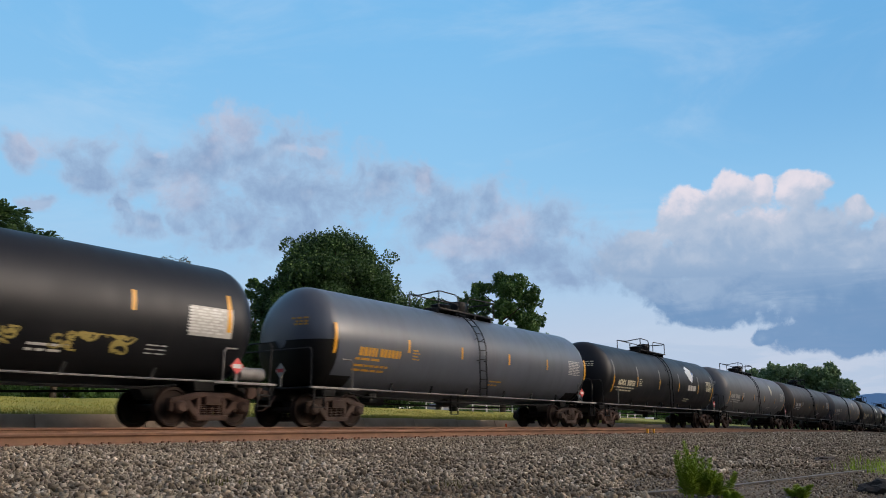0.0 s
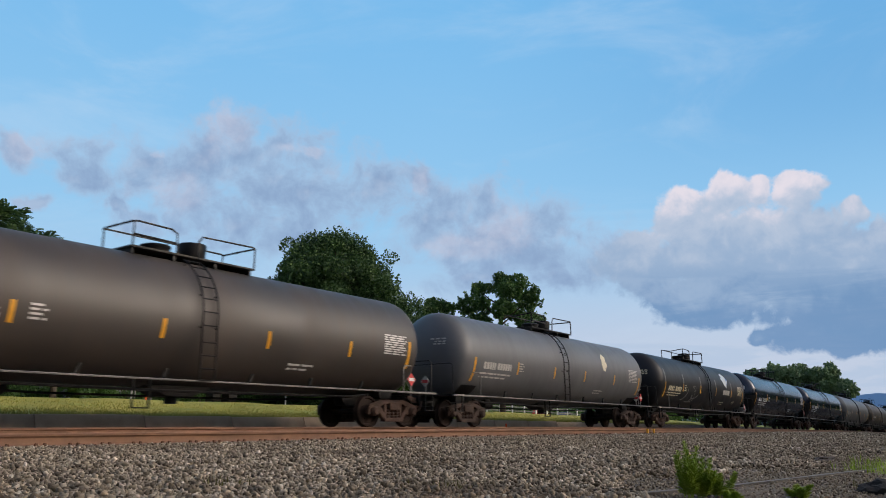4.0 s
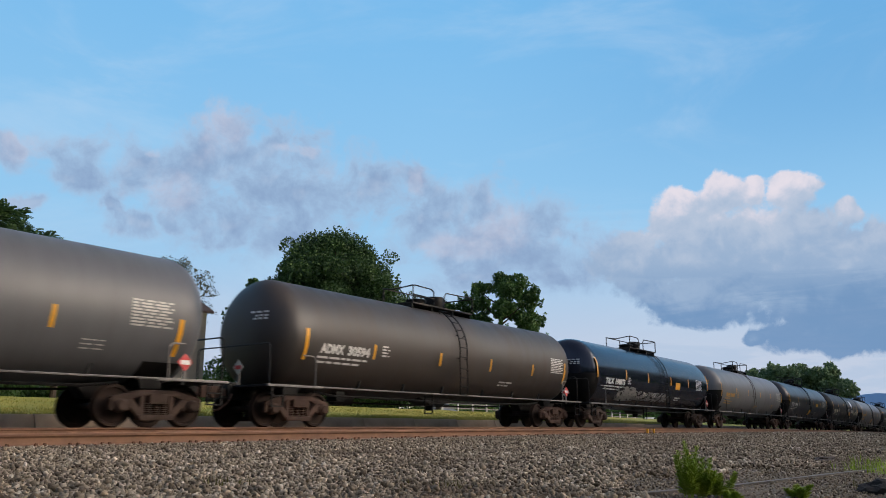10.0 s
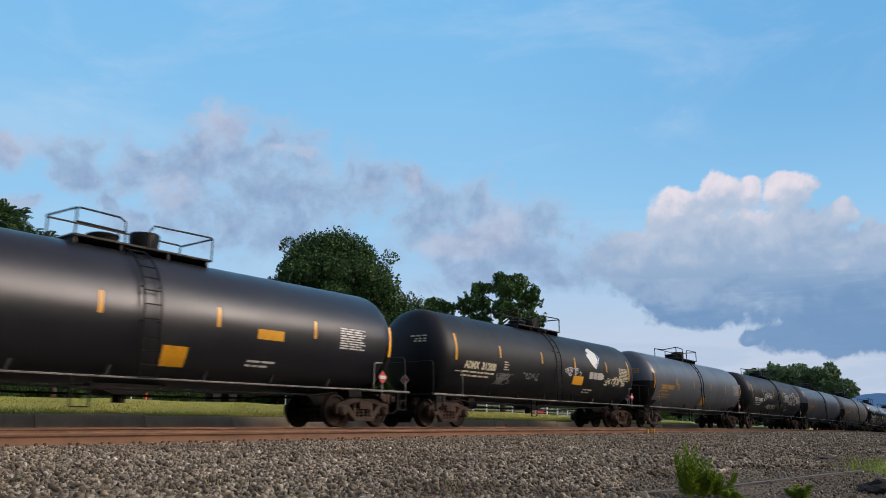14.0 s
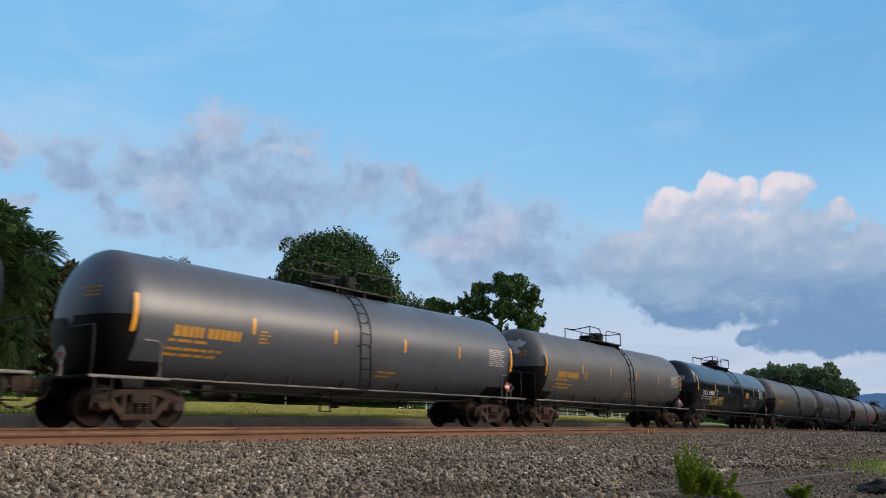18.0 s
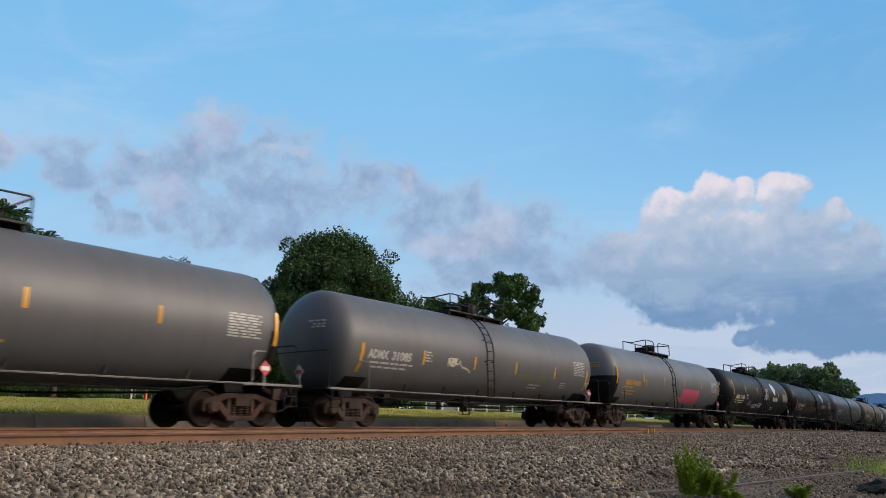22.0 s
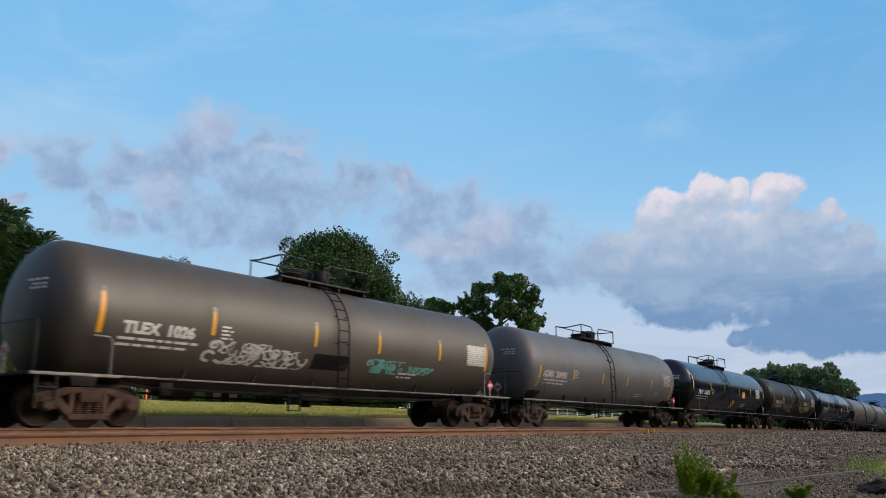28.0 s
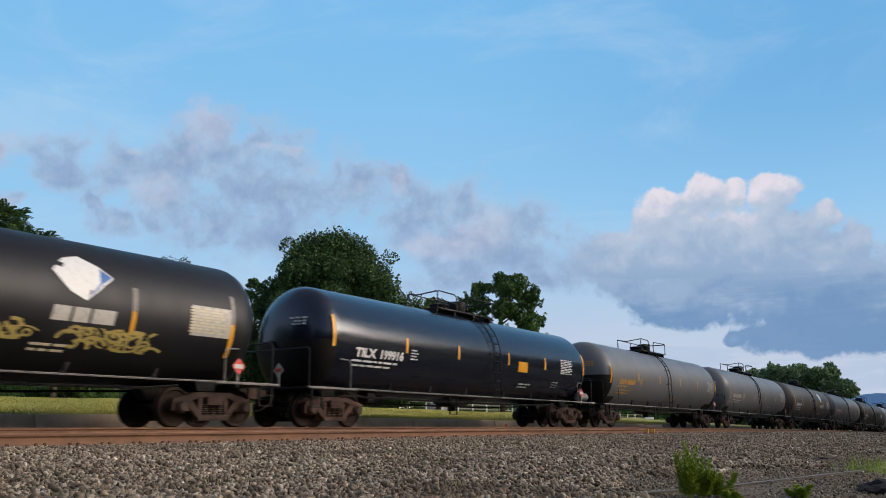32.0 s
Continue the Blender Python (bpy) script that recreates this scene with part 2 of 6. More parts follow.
def bars(rows, mat, short=0.14, long=0.42, gap=0.06):
    """Unreadable lines of writing as short bars: rows of (x, s, width, height), broken into words."""
    sh, rnd = Shape(), random.Random(len(rows))
    for x, s, w, h in rows:
        at = x
        while at < x + w - 0.03:
            n = min(rnd.uniform(short, long), x + w - at)
            p = patch(at, at + n, s, s + h, 0, 1, 1, 0.007)
            sh.add(p.v, p.f)
            at += n + gap
    return sh.mesh("bars", mat)


def scrawl(seed, x, s, w, h, mat, n=26, r=0.022):
    """Sprayed loops and strokes."""
    rnd, sh = random.Random(seed), Shape()
    for k in range(n):
        px, ps = x + rnd.uniform(0, w), s + rnd.uniform(0, h)
        a, da = rnd.uniform(0, 6.3), rnd.uniform(-0.9, 0.9)
        rr = r * rnd.uniform(0.6, 1.7)
        last = None
        for i in range(9):
            st = h * 0.14
            nx, ns = px + math.cos(a) * st, ps + math.sin(a) * st * 0.8
            ns = min(max(ns, s), s + h)
            ox, oy = -math.sin(a) * rr, math.cos(a) * rr
            q = [(px - ox, ps - oy), (nx - ox, ns - oy), (nx + ox, ns + oy), (px + ox, ps + oy)]
            sh.add([on_tank(u, v, 0.008 + 0.0003 * (k % 5)) for u, v in q], [(0, 1, 2, 3)])
            px, ps, a = nx, ns, a + da
    return sh.mesh("scrawl", mat)


KIT = {}


def make_kit():
    """The meshes that all cars share."""
    k = KIT
    # frame: stub sill, bolster saddle, end platform
    k["sill"] = Shape().prism([(5.9, 0.62), (8.75, 0.70), (8.75, 1.05), (6.2, 1.12), (5.6, 1.0)], -0.2, 0.2).mesh("stub_sill", M_FRAME, 0.015)
    s = Shape()
    s.prism([(6.85, 0.84), (7.35, 0.84), (7.45, 1.2), (6.75, 1.2)], -0.75, 0.75)
    k["bolster"] = s.mesh("body_bolster", M_FRAME, 0.015)
    k["deck"] = Shape().box(7.75, 8.62, -1.5, 1.5, 0.985, 1.045).mesh("end_platform", M_FRAME, 0.008)
    k["deck_edge"] = Shape().box(6.75, 8.62, -1.585, -1.505, 0.99, 1.05).mesh("platform_edge", M_PIPE, 0.006)
    s = Shape()
    for y in (-1.46, 1.46):
        s.tube([(8.5, y, 1.02), (8.52, y, 2.0), (8.5, y * 0.94, 2.08)], 0.02, 6)
    s.tube([(8.5, -1.38, 2.08), (8.5, 1.38, 2.08)], 0.02, 6)
    k["end_rail"] = s.mesh("end_handrail", M_RAILING)
    s = Shape().tube([(7.0, -1.55, 1.03), (7.0, -1.55, 1.74), (7.08, -1.545, 1.82), (7.4, -1.52, 1.83)], 0.022, 6)
    k["grab"] = s.mesh("grab_iron", M_PIPE)
    s = Shape()
    for x in (8.08, 8.46):
        s.box(x - 0.02, x + 0.02, -1.56, -1.51, 0.5, 1.0)
    for z in (0.5, 0.76):
        s.box(8.06, 8.48, -1.57, -1.5, z - 0.015, z + 0.015)
    k["stirrup"] = s.mesh("step_stirrup", M_FRAME)
    s = Shape()
    rows_, cols_ = 10, 22
    for off in (0.035, 0.055):
        vs = []
        for r in range(rows_ + 1):
            for c in range(cols_ + 1):
                a = math.pi * (1 + c / cols_)
                q = 0.06 + 0.9 * r / rows_
                rad = R * math.sin(math.pi / 2 * q) ** 0.82
                x = -HALF + 0.82 - 0.82 * math.cos(math.pi / 2 * q) ** 0.9 - off
                z = ZC - 0.1 + rad * math.sin(a)
                vs.append((x, rad * math.cos(a), max(z, 1.1)))
        s.add(vs, [(r * (cols_ + 1) + c, r * (cols_ + 1) + c + 1, (r + 1) * (cols_ + 1) + c + 1, (r + 1) * (cols_ + 1) + c) for r in range(rows_) for c in range(cols_)])
    k["shield"] = s.mesh("head_shield", M_FRAME)
    # couplers
    s = Shape().box(8.6, 8.95, -0.09, 0.09, 0.78, 0.96).prism([(8.9, 0.72), (9.1, 0.72), (9.16, 0.8), (9.16, 0.98), (9.1, 1.02), (8.9, 1.02)], -0.17, 0.02)
    s.tube([(8.7, 0.3, 0.82), (8.85, 0.34, 0.6), (9.05, 0.25, 0.42), (9.12, 0.12, 0.4)], 0.03, 6)
    k["coupler"] = s.mesh("coupler", M_TRUCK, 0.012)
    # side railing along the belly, with brackets to the shell
    s = Shape().tube([(-7.0, -1.56, 1.03)] + [(-7 + i * 2.0, -1.56, 1.02) for i in range(1, 7)] + [(7.0, -1.56, 1.03)], 0.024, 6)
    k["side_rail"] = s.mesh("side_railing", M_PIPE)
    k["bracket"] = Shape().prism([(-0.05, 1.0), (0.03, 1.0), (0.14, 1.27), (0.09, 1.28)], -1.42, -1.36).add(
        [(-0.04, -1.57, 1.0), (0.04, -1.57, 1.0), (0.04, -1.36, 1.05), (-0.04, -1.36, 1.05)], [(0, 1, 2, 3)]).mesh("rail_bracket", M_FRAME)
    k["pipe"] = Shape().tube([(-6.3, -0.75, 0.95), (-5.6, -0.8, 0.86), (-1.0, -0.8, 0.82), (0.6, -0.8, 0.82), (5.4, -0.8, 0.86), (6.3, -0.75, 0.95)], 0.034, 6).mesh("brake_pipe", M_FRAME)
    k["rod"] = Shape().tube([(-5.9, 0.5, 0.84), (-3.0, 0.5, 0.74), (3.0, 0.5, 0.74), (5.9, 0.5, 0.84)], 0.028, 6).mesh("brake_rod", M_FRAME)
    s = Shape()
    for x in (-1.75, -1.35):
        s.box(x - 0.014, x + 0.014, -1.2, -1.16, 0.4, 1.06)
    s.box(-1.76, -1.34, -1.2, -1.15, 0.4, 0.425).box(-1.76, -1.34, -1.2, -1.15, 0.78, 0.8)
    k["foot_step"] = s.mesh("hanging_step", M_FRAME)
    # bottom outlet and its skid
    s = Shape().prism([(-1.1, 1.0), (-0.35, 0.72), (0.35, 0.72), (1.1, 1.0)], -0.35, 0.35).lathe([(0.55, 0.15), (0.72, 0.15)], "z", (0, 0, 0), 16)
    k["outlet"] = s.mesh("bottom_outlet", M_FRAME, 0.01)
    s = Shape().lathe([(-0.42, 0.12), (-0.4, 0.2), (0.4, 0.2), (0.42, 0.12)], "x", (-4.2, 0.2, 0.86), 16)
    k["reservoir"] = s.mesh("air_reservoir", M_FRAME)
    s = Shape().box(-5.1, -4.75, -0.5, -0.1, 0.72, 1.05)
    k["valve_box"] = s.mesh("brake_valve", M_FRAME, 0.02)
    s = Shape().lathe([(-0.4, 0.1), (-0.38, 0.17), (0.38, 0.17), (0.4, 0.1)], "x", (8.1, -1.15, 1.27), 18)
    k["cylinder"] = s.mesh("brake_cylinder", M_PIPE)
    # top works
    T = ZC + R
    s = Shape().box(-1.78, 1.8, -0.66, 0.66, T + 0.035, T + 0.085)
    for x in (-1.7, -0.6, 0.6, 1.7):
        s.box(x - 0.03, x + 0.03, -0.6, 0.6, T - 0.13, T + 0.035)
    k["platform"] = s.mesh("top_platform", M_RAILING, 0.006)
    s = Shape().lathe([(T - 0.05, 0.3), (T + 0.14, 0.3), (T + 0.2, 0.33), (T + 0.5, 0.36), (T + 0.54, 0.34), (T + 0.58, 0.1)], "z", (0.3, 0, 0), 24)
    k["manway"] = s.mesh("manway", M_FRAME)
    s = Shape().lathe([(T - 0.05, 0.34), (T + 0.22, 0.34), (T + 0.27, 0.37), (T + 0.31, 0.37), (T + 0.34, 0.3), (T + 0.36, 0.05)], "z", (-0.75, 0, 0), 24)
    k["hatch"] = s.mesh("hatch", M_FRAME)
    s = Shape().lathe([(T, 0.12), (T + 0.2, 0.12), (T + 0.24, 0.05)], "z", (1.15, 0, 0), 14)
    k["valve"] = s.mesh("relief_valve", M_RAILING)
    top, low = T + 0.62, T + 0.04
    y = -0.66
    loops = [[(-1.75, y, low), (-1.75, y, top), (-1.68, y, top + 0.04), (-0.75, y, top + 0.02), (-0.6, y, top - 0.06), (-0.58, y, low)],
             [(0.02, y, low), (0.02, y, top - 0.14), (0.14, y, top), (1.72, y, top + 0.03), (1.78, y, top), (1.78, y, low)],
             [(-1.73, 0.66, low), (-1.73, 0.66, top), (-1.68, 0.66, top + 0.04), (1.7, 0.66, top + 0.02), (1.76, 0.66, top), (1.76, 0.66, low)],
             [(0.0, 0.66, low), (0.0, 0.66, top)],
             [(-1.75, y, T + 0.34), (-0.6, y, T + 0.32)],
             [(-1.75, y, top + 0.03), (-2.05, 0.0, top - 0.1), (-1.75, 0.66, top + 0.03)],
             [(1.78, y, top), (1.78, 0.66, top)], [(0.1, 0.66, T + 0.34), (1.76, 0.66, T + 0.32)]]
    k["railings"] = [Shape().tube(p, 0.024, 6).mesh("top_railing", M_RAILING) for p in loops]
    # ladder against the shell
    for name, m in (("ladder", M_FRAME), ("ladder_pale", M_PIPE)):
        s = Shape()
        for x in (-0.42, 0.0):
            s.tube([on_tank(x - 0.17, R * radians(a), 0.11) for a in range(64, -11, -6)] + [(x, -1.66, 1.6), (x, -1.64, 1.02)], 0.022, 6)
        for a in (62, 50, 38, 27, 16, 5, -6):
            p, q = on_tank(-0.59, R * radians(a), 0.11), on_tank(-0.17, R * radians(a), 0.11)
            s.tube([p, q], 0.016, 6)
        for z in (1.9, 1.6, 1.3, 1.04):
            s.tube([(-0.42, -1.65, z), (0, -1.65, z)], 0.016, 6)
        for a in (60, 20, -8):
            for x in (-0.42, 0.0):
                s.tube([on_tank(x - 0.17, R * radians(a), 0.0), on_tank(x - 0.17, R * radians(a), 0.11)], 0.014, 6)
        k[name] = s.mesh("ladder", m)
    # bogie parts, about the bogie's middle at rail height
    y0, y1 = -1.09, -0.93
    s2 = Shape()
    # side frame as a truss: top chord, two diagonals, spring seat, pedestal jaws
    s2.prism([(-1.12, 0.52), (-0.55, 0.62), (-0.42, 0.68), (0.42, 0.68), (0.55, 0.62), (1.12, 0.52), (1.12, 0.64), (0.8, 0.71), (0.45, 0.8), (-0.45, 0.8), (-0.8, 0.71), (-1.12, 0.64)], y0, y1)
    for sx in (-1, 1):
        poly = [(0.62 * sx, 0.62), (0.84 * sx, 0.62), (0.44 * sx, 0.2), (0.24 * sx, 0.2)]
        s2.prism(poly if sx < 0 else poly[::-1], y0 + 0.01, y1 - 0.01)
        poly = [(0.3 * sx, 0.25), (0.42 * sx, 0.25), (0.42 * sx, 0.72), (0.3 * sx, 0.72)]
        s2.prism(poly if sx > 0 else poly[::-1], y0 + 0.03, y1 - 0.02)
        poly = [(0.66 * sx, 0.36), (0.74 * sx, 0.36), (0.76 * sx, 0.64), (0.64 * sx, 0.64)]
        s2.prism(poly if sx > 0 else poly[::-1], y0 + 0.02, y1 - 0.02)
        poly = [(1.04 * sx, 0.36), (1.13 * sx, 0.36), (1.15 * sx, 0.6), (1.04 * sx, 0.62)]
        s2.prism(poly if sx > 0 else poly[::-1], y0 + 0.02, y1 - 0.02)
    s2.prism([(-0.42, 0.15), (0.42, 0.15), (0.46, 0.27), (-0.46, 0.27)], y0 - 0.02, y1 + 0.02)
    for tone, m in (("", M_TRUCK), ("_grey", M_TRUCK_GREY)):
        k["side_frame" + tone] = s2.mesh("side_frame", m, 0.012)
        prof = [(0.26 + i * 0.022, 0.085 if i % 2 else 0.066) for i in range(13)]
        k["spring" + tone] = Shape().lathe(prof, "z", (0, -1.01, 0), 10).mesh("spring", m)
        k["truck_bolster" + tone] = Shape().prism([(-0.22, 0.5), (0.22, 0.5), (0.24, 0.72), (-0.24, 0.72)], -1.14, 1.14).mesh("truck_bolster", m, 0.015)
        k["bearing" + tone] = Shape().lathe([(-1.19, 0.05), (-1.185, 0.1), (-1.15, 0.115), (-1.12, 0.15), (-0.95, 0.15), (-0.93, 0.1)], "y", (0, 0, WHEEL), 18).mesh("bearing_box", m, 0)
    # wheelset turning about the origin
    s = Shape()
    for sg in (-1, 1):
        prof = [(0.665, 0.08), (0.668, 0.12), (0.70, 0.2), (0.71, 0.36), (0.685, 0.385), (0.68, 0.475), (0.695, 0.485), (0.715, 0.465), (0.72, 0.458), (0.80, 0.452), (0.815, 0.44), (0.815, 0.39), (0.77, 0.37), (0.75, 0.24), (0.80, 0.13), (0.82, 0.09)]
        s.lathe([(sg * a, r) for a, r in prof], "y", (0, 0, 0), 36)
        for j in range(3):
            b = j * 2.1
            s.box(0.2 * math.cos(b) - 0.03, 0.2 * math.cos(b) + 0.03, sg * 0.74 - 0.03, sg * 0.74 + 0.03, 0.2 * math.sin(b) - 0.03, 0.2 * math.sin(b) + 0.03)
    s.lathe([(-0.95, 0.07), (-0.6, 0.085), (0.6, 0.085), (0.95, 0.07)], "y", (0, 0, 0), 14)
    k["wheelset"] = s.mesh("wheelset", M_WHEEL)
    # placards
    d = 0.2
    k["placard"] = Shape().add([(0, 0, -d), (d, 0, 0), (0, 0, d), (-d, 0, 0), (0, 0.012, -d), (d, 0.012, 0), (0, 0.012, d), (-d, 0.012, 0)],
                               [(0, 1, 2, 3), (7, 6, 5, 4), (0, 4, 5, 1), (1, 5, 6, 2), (2, 6, 7, 3), (3, 7, 4, 0)]).mesh("placard", M_RED)
    k["placard_band"] = Shape().box(-0.13, 0.13, -0.006, -0.003, -0.05, 0.05).mesh("placard_band", M_WHITE)
    k["placard_pale"] = k["placard"].copy()
    k["placard_pale"].materials[0] = M_FAINT
    k["placard_band_red"] = k["placard_band"].copy()
    k["placard_band_red"].materials[0] = M_RED
    k["holder"] = Shape().box(-0.03, 0.03, 0.013, 0.05, -0.5, 0.0).mesh("placard_post", M_PIPE)


def tank_mesh(mat):
    prof = []
    for i in range(13):
        a = math.pi / 2 * i / 12
        prof.append((-HALF + 0.82 - 0.82 * math.cos(a) ** 0.9 if i < 12 else -HALF + 0.82, R * math.sin(a) ** 0.82 if i else 0.02))
    prof += [(x, R) for x in (-6.2, -3.9, -1.3, 1.3, 3.9, 6.2)]
    prof += [(-a, r) for a, r in prof[12::-1]]
    return Shape().lathe(prof, "x", (0, 0, ZC), 72).mesh("tank", mat, 0, 30)


TANKS = {}
MIRROR = Matrix.Diagonal((-1, 1, 1, 1))
TURN = Matrix.Rotation(math.pi, 4, "Z")
# where each series of cars carries its strips: end strip, middle strips, their places, ladder, data panel
SERIES = dict(
    yellow=((-0.48, 0.37), (-0.24, 0.16), (-7.85, -4.62, -1.75, 1.3, 4.2, 7.55), -0.25, 6.05),
    tilx=((-0.29, 0.61), (-0.25, 0.21), (-7.85, -4.65, -1.87, 1.33, 4.1, 7.5), 0.75, 5.42),
    satin=((-0.44, 0.46), (-0.16, 0.31), (-7.7, -4.69, -1.67, 1.3, 4.45, 7.55), -0.15, 5.42),
    mulx=((-0.85, 0.04), (-0.38, 0.05), (-7.88, -4.82, -1.94, 1.38, 4.23, 7.43), 0.55, 6.25),
    grey=((-0.98, -0.1), (-0.56, -0.1), (-7.4, -4.5, -1.6, 1.15, 4.2, 7.1), -0.45, 5.85),
    brown=((-0.75, 0.1), (-0.55, -0.11), (-7.48, -4.75, -1.5, 1.52, 4.5, 7.12), 0.0, 5.95),
    tall=((-0.9, -0.08), (-0.52, -0.05), (-7.45, -4.65, -1.7, 1.2, 4.4, 7.0), 0.0, 5.8),
    newer=((-0.27, 0.65), (-0.02, 0.43), (-7.48, -4.7, -1.6, 1.27, 4.42, 6.95), 0.0, 5.8),
    dusty=((-0.57, 0.3), (-0.37, 0.18), (-7.45, -4.66, -1.34, 1.26, 4.25, 7.0), 0.0, 5.8),
)


def series_of(paint, mark, tone, extras):
    if tone == "y":
        return "yellow"
    maker = (mark or "")[:4]
    if maker == "MULX":
        return "mulx"
    if paint in ("gloss", "semi"):
        return "satin" if paint == "semi" else "tilx"
    if "tall" in extras:
        return "tall"
    return {"grey": "grey", "light": "grey", "blue": "grey", "brown": "brown", "olive": "dusty", "black": "newer"}[paint]


# paint, mark, mark's colour, what else the side shows, label
TRAIN = [
    ("black", None, "w", "sheet", "black tank car with mustard graffiti along its side"),
    ("blue", None, "y", "", "slate-grey tank car with yellow lettering"),
    ("black", "ADMX 30753", "c", "tall logo", "black tank car with a white diamond emblem"),
    ("grey", "ADMX 30663", "f", "oldlogo patched", "dull grey tank car with a faded round emblem"),
    ("brown", "ADMX 30596", "w", "", "rusty black tank car with white lettering"),
    ("grey", None, "f", "oldlogo", "dull grey tank car with a faded pale emblem"),
    ("black", "ADMX 30959", "c", "tall logo loops", "black tank car with a white diamond emblem and pale looped graffiti"),
    ("gloss", "MULX 702558", "w", "", "glossy black tank car with white lettering"),
    ("gloss", "MULX 702556", "w", "", "glossy black tank car with white lettering"),
    ("grey", "ADMX 31234", "f", "", "dull grey tank car with faint lettering"),
    ("brown", "ADMX 30594", "w", "", "rusty brown-black tank car with white lettering"),
    ("gloss", "TILX 198873", "w", "square", "glossy black tank car with a yellow square on its side"),
    ("light", None, "y", "palelad", "pale grey tank car with yellow lettering"),
    ("semi", "TILX 199924", "w", "plate slant", "satin black tank car with yellow plates on its side"),
    ("black", "ADMX 31208", "c", "logo", "black tank car with a white emblem and mustard graffiti"),
    ("blue", None, "y", "slant", "slate-grey tank car with yellow lettering"),
    ("black", "TCBX 196202", "w", "", "black tank car with large white graffiti"),
    ("blue", None, "y", "", "slate-grey tank car with dull yellow lettering"),
    ("grey", None, "y", "endgraf", "grey tank car with yellow lettering and white graffiti on its end"),
    ("gloss", "TILX 198801", "w", "square", "glossy black tank car with mustard graffiti and a yellow square"),
    ("grey", None, "y", "", "grey tank car with dull yellow lettering"),
    ("grey", "ADMX 31085", "f", "", "grey tank car with pale lettering"),
    ("light", None, "y", "pink", "pale grey tank car with a pink sprayed block"),
    ("black", "ADMX 31100", "c", "logo", "black tank car with a white emblem and pale graffiti"),
    ("black", "ADMX 30803", "c", "tall logo", "black tank car with a white emblem and rust stains"),
    ("blue", None, "w", "plate", "slate-grey tank car with a yellow plate"),
    ("olive", "TLEX 1026", "w", "sheet", "dusty brown tank car with white and teal graffiti"),
    ("grey", "ADMX 30493", "f", "", "grey tank car with pale lettering"),
    ("gloss", "TILX 194674", "w", "square slant", "glossy black tank car with yellow plates"),
    ("black", "ADMX 31176", "c", "logo sheet tall", "black tank car with a white emblem and mustard graffiti"),
    ("gloss", "TILX 199916", "w", "square", "glossy black tank car with a yellow square on its side"),
    ("light", None, "y", "", "pale grey tank car with orange lettering"),
    ("light", None, "f", "", "pale grey tank car with a bare side"),
    ("olive", None, "w", "logo", "dusty brown tank car with a white emblem"),
    ("grey", None, "f", "", "grey tank car with faint lettering"),
    ("black", None, "w", "", "black tank car with white lettering"),
    ("light", None, "f", "", "pale grey tank car with faint lettering"),
    ("black", None, "w", "", "black tank car with white lettering"),
    ("grey", None, "f", "", "grey tank car with faint lettering"),
    ("black", None, "w", "", "black tank car with white lettering"),
]
# small differences in where each car rides in the train, in metres
SHIFT = [0.08, 0.26, 0.12, 0.01, -0.06, -0.1, -0.15, -0.1, -0.22, -0.23, -0.03, -0.13, -0.18, -0.27, -0.04, -0.12, -0.2, -0.13, -0.27, -0.11, -0.17, -0.18, -0.24, -0.16, -0.17, -0.15, -0.13, -0.04, 0.18, 0.16] + [0.22] * 10
CARS, WHEELSETS = [], []
SHARED = {}


def shared(key, make):
    if key not in SHARED:
        SHARED[key] = make()
    return SHARED[key]


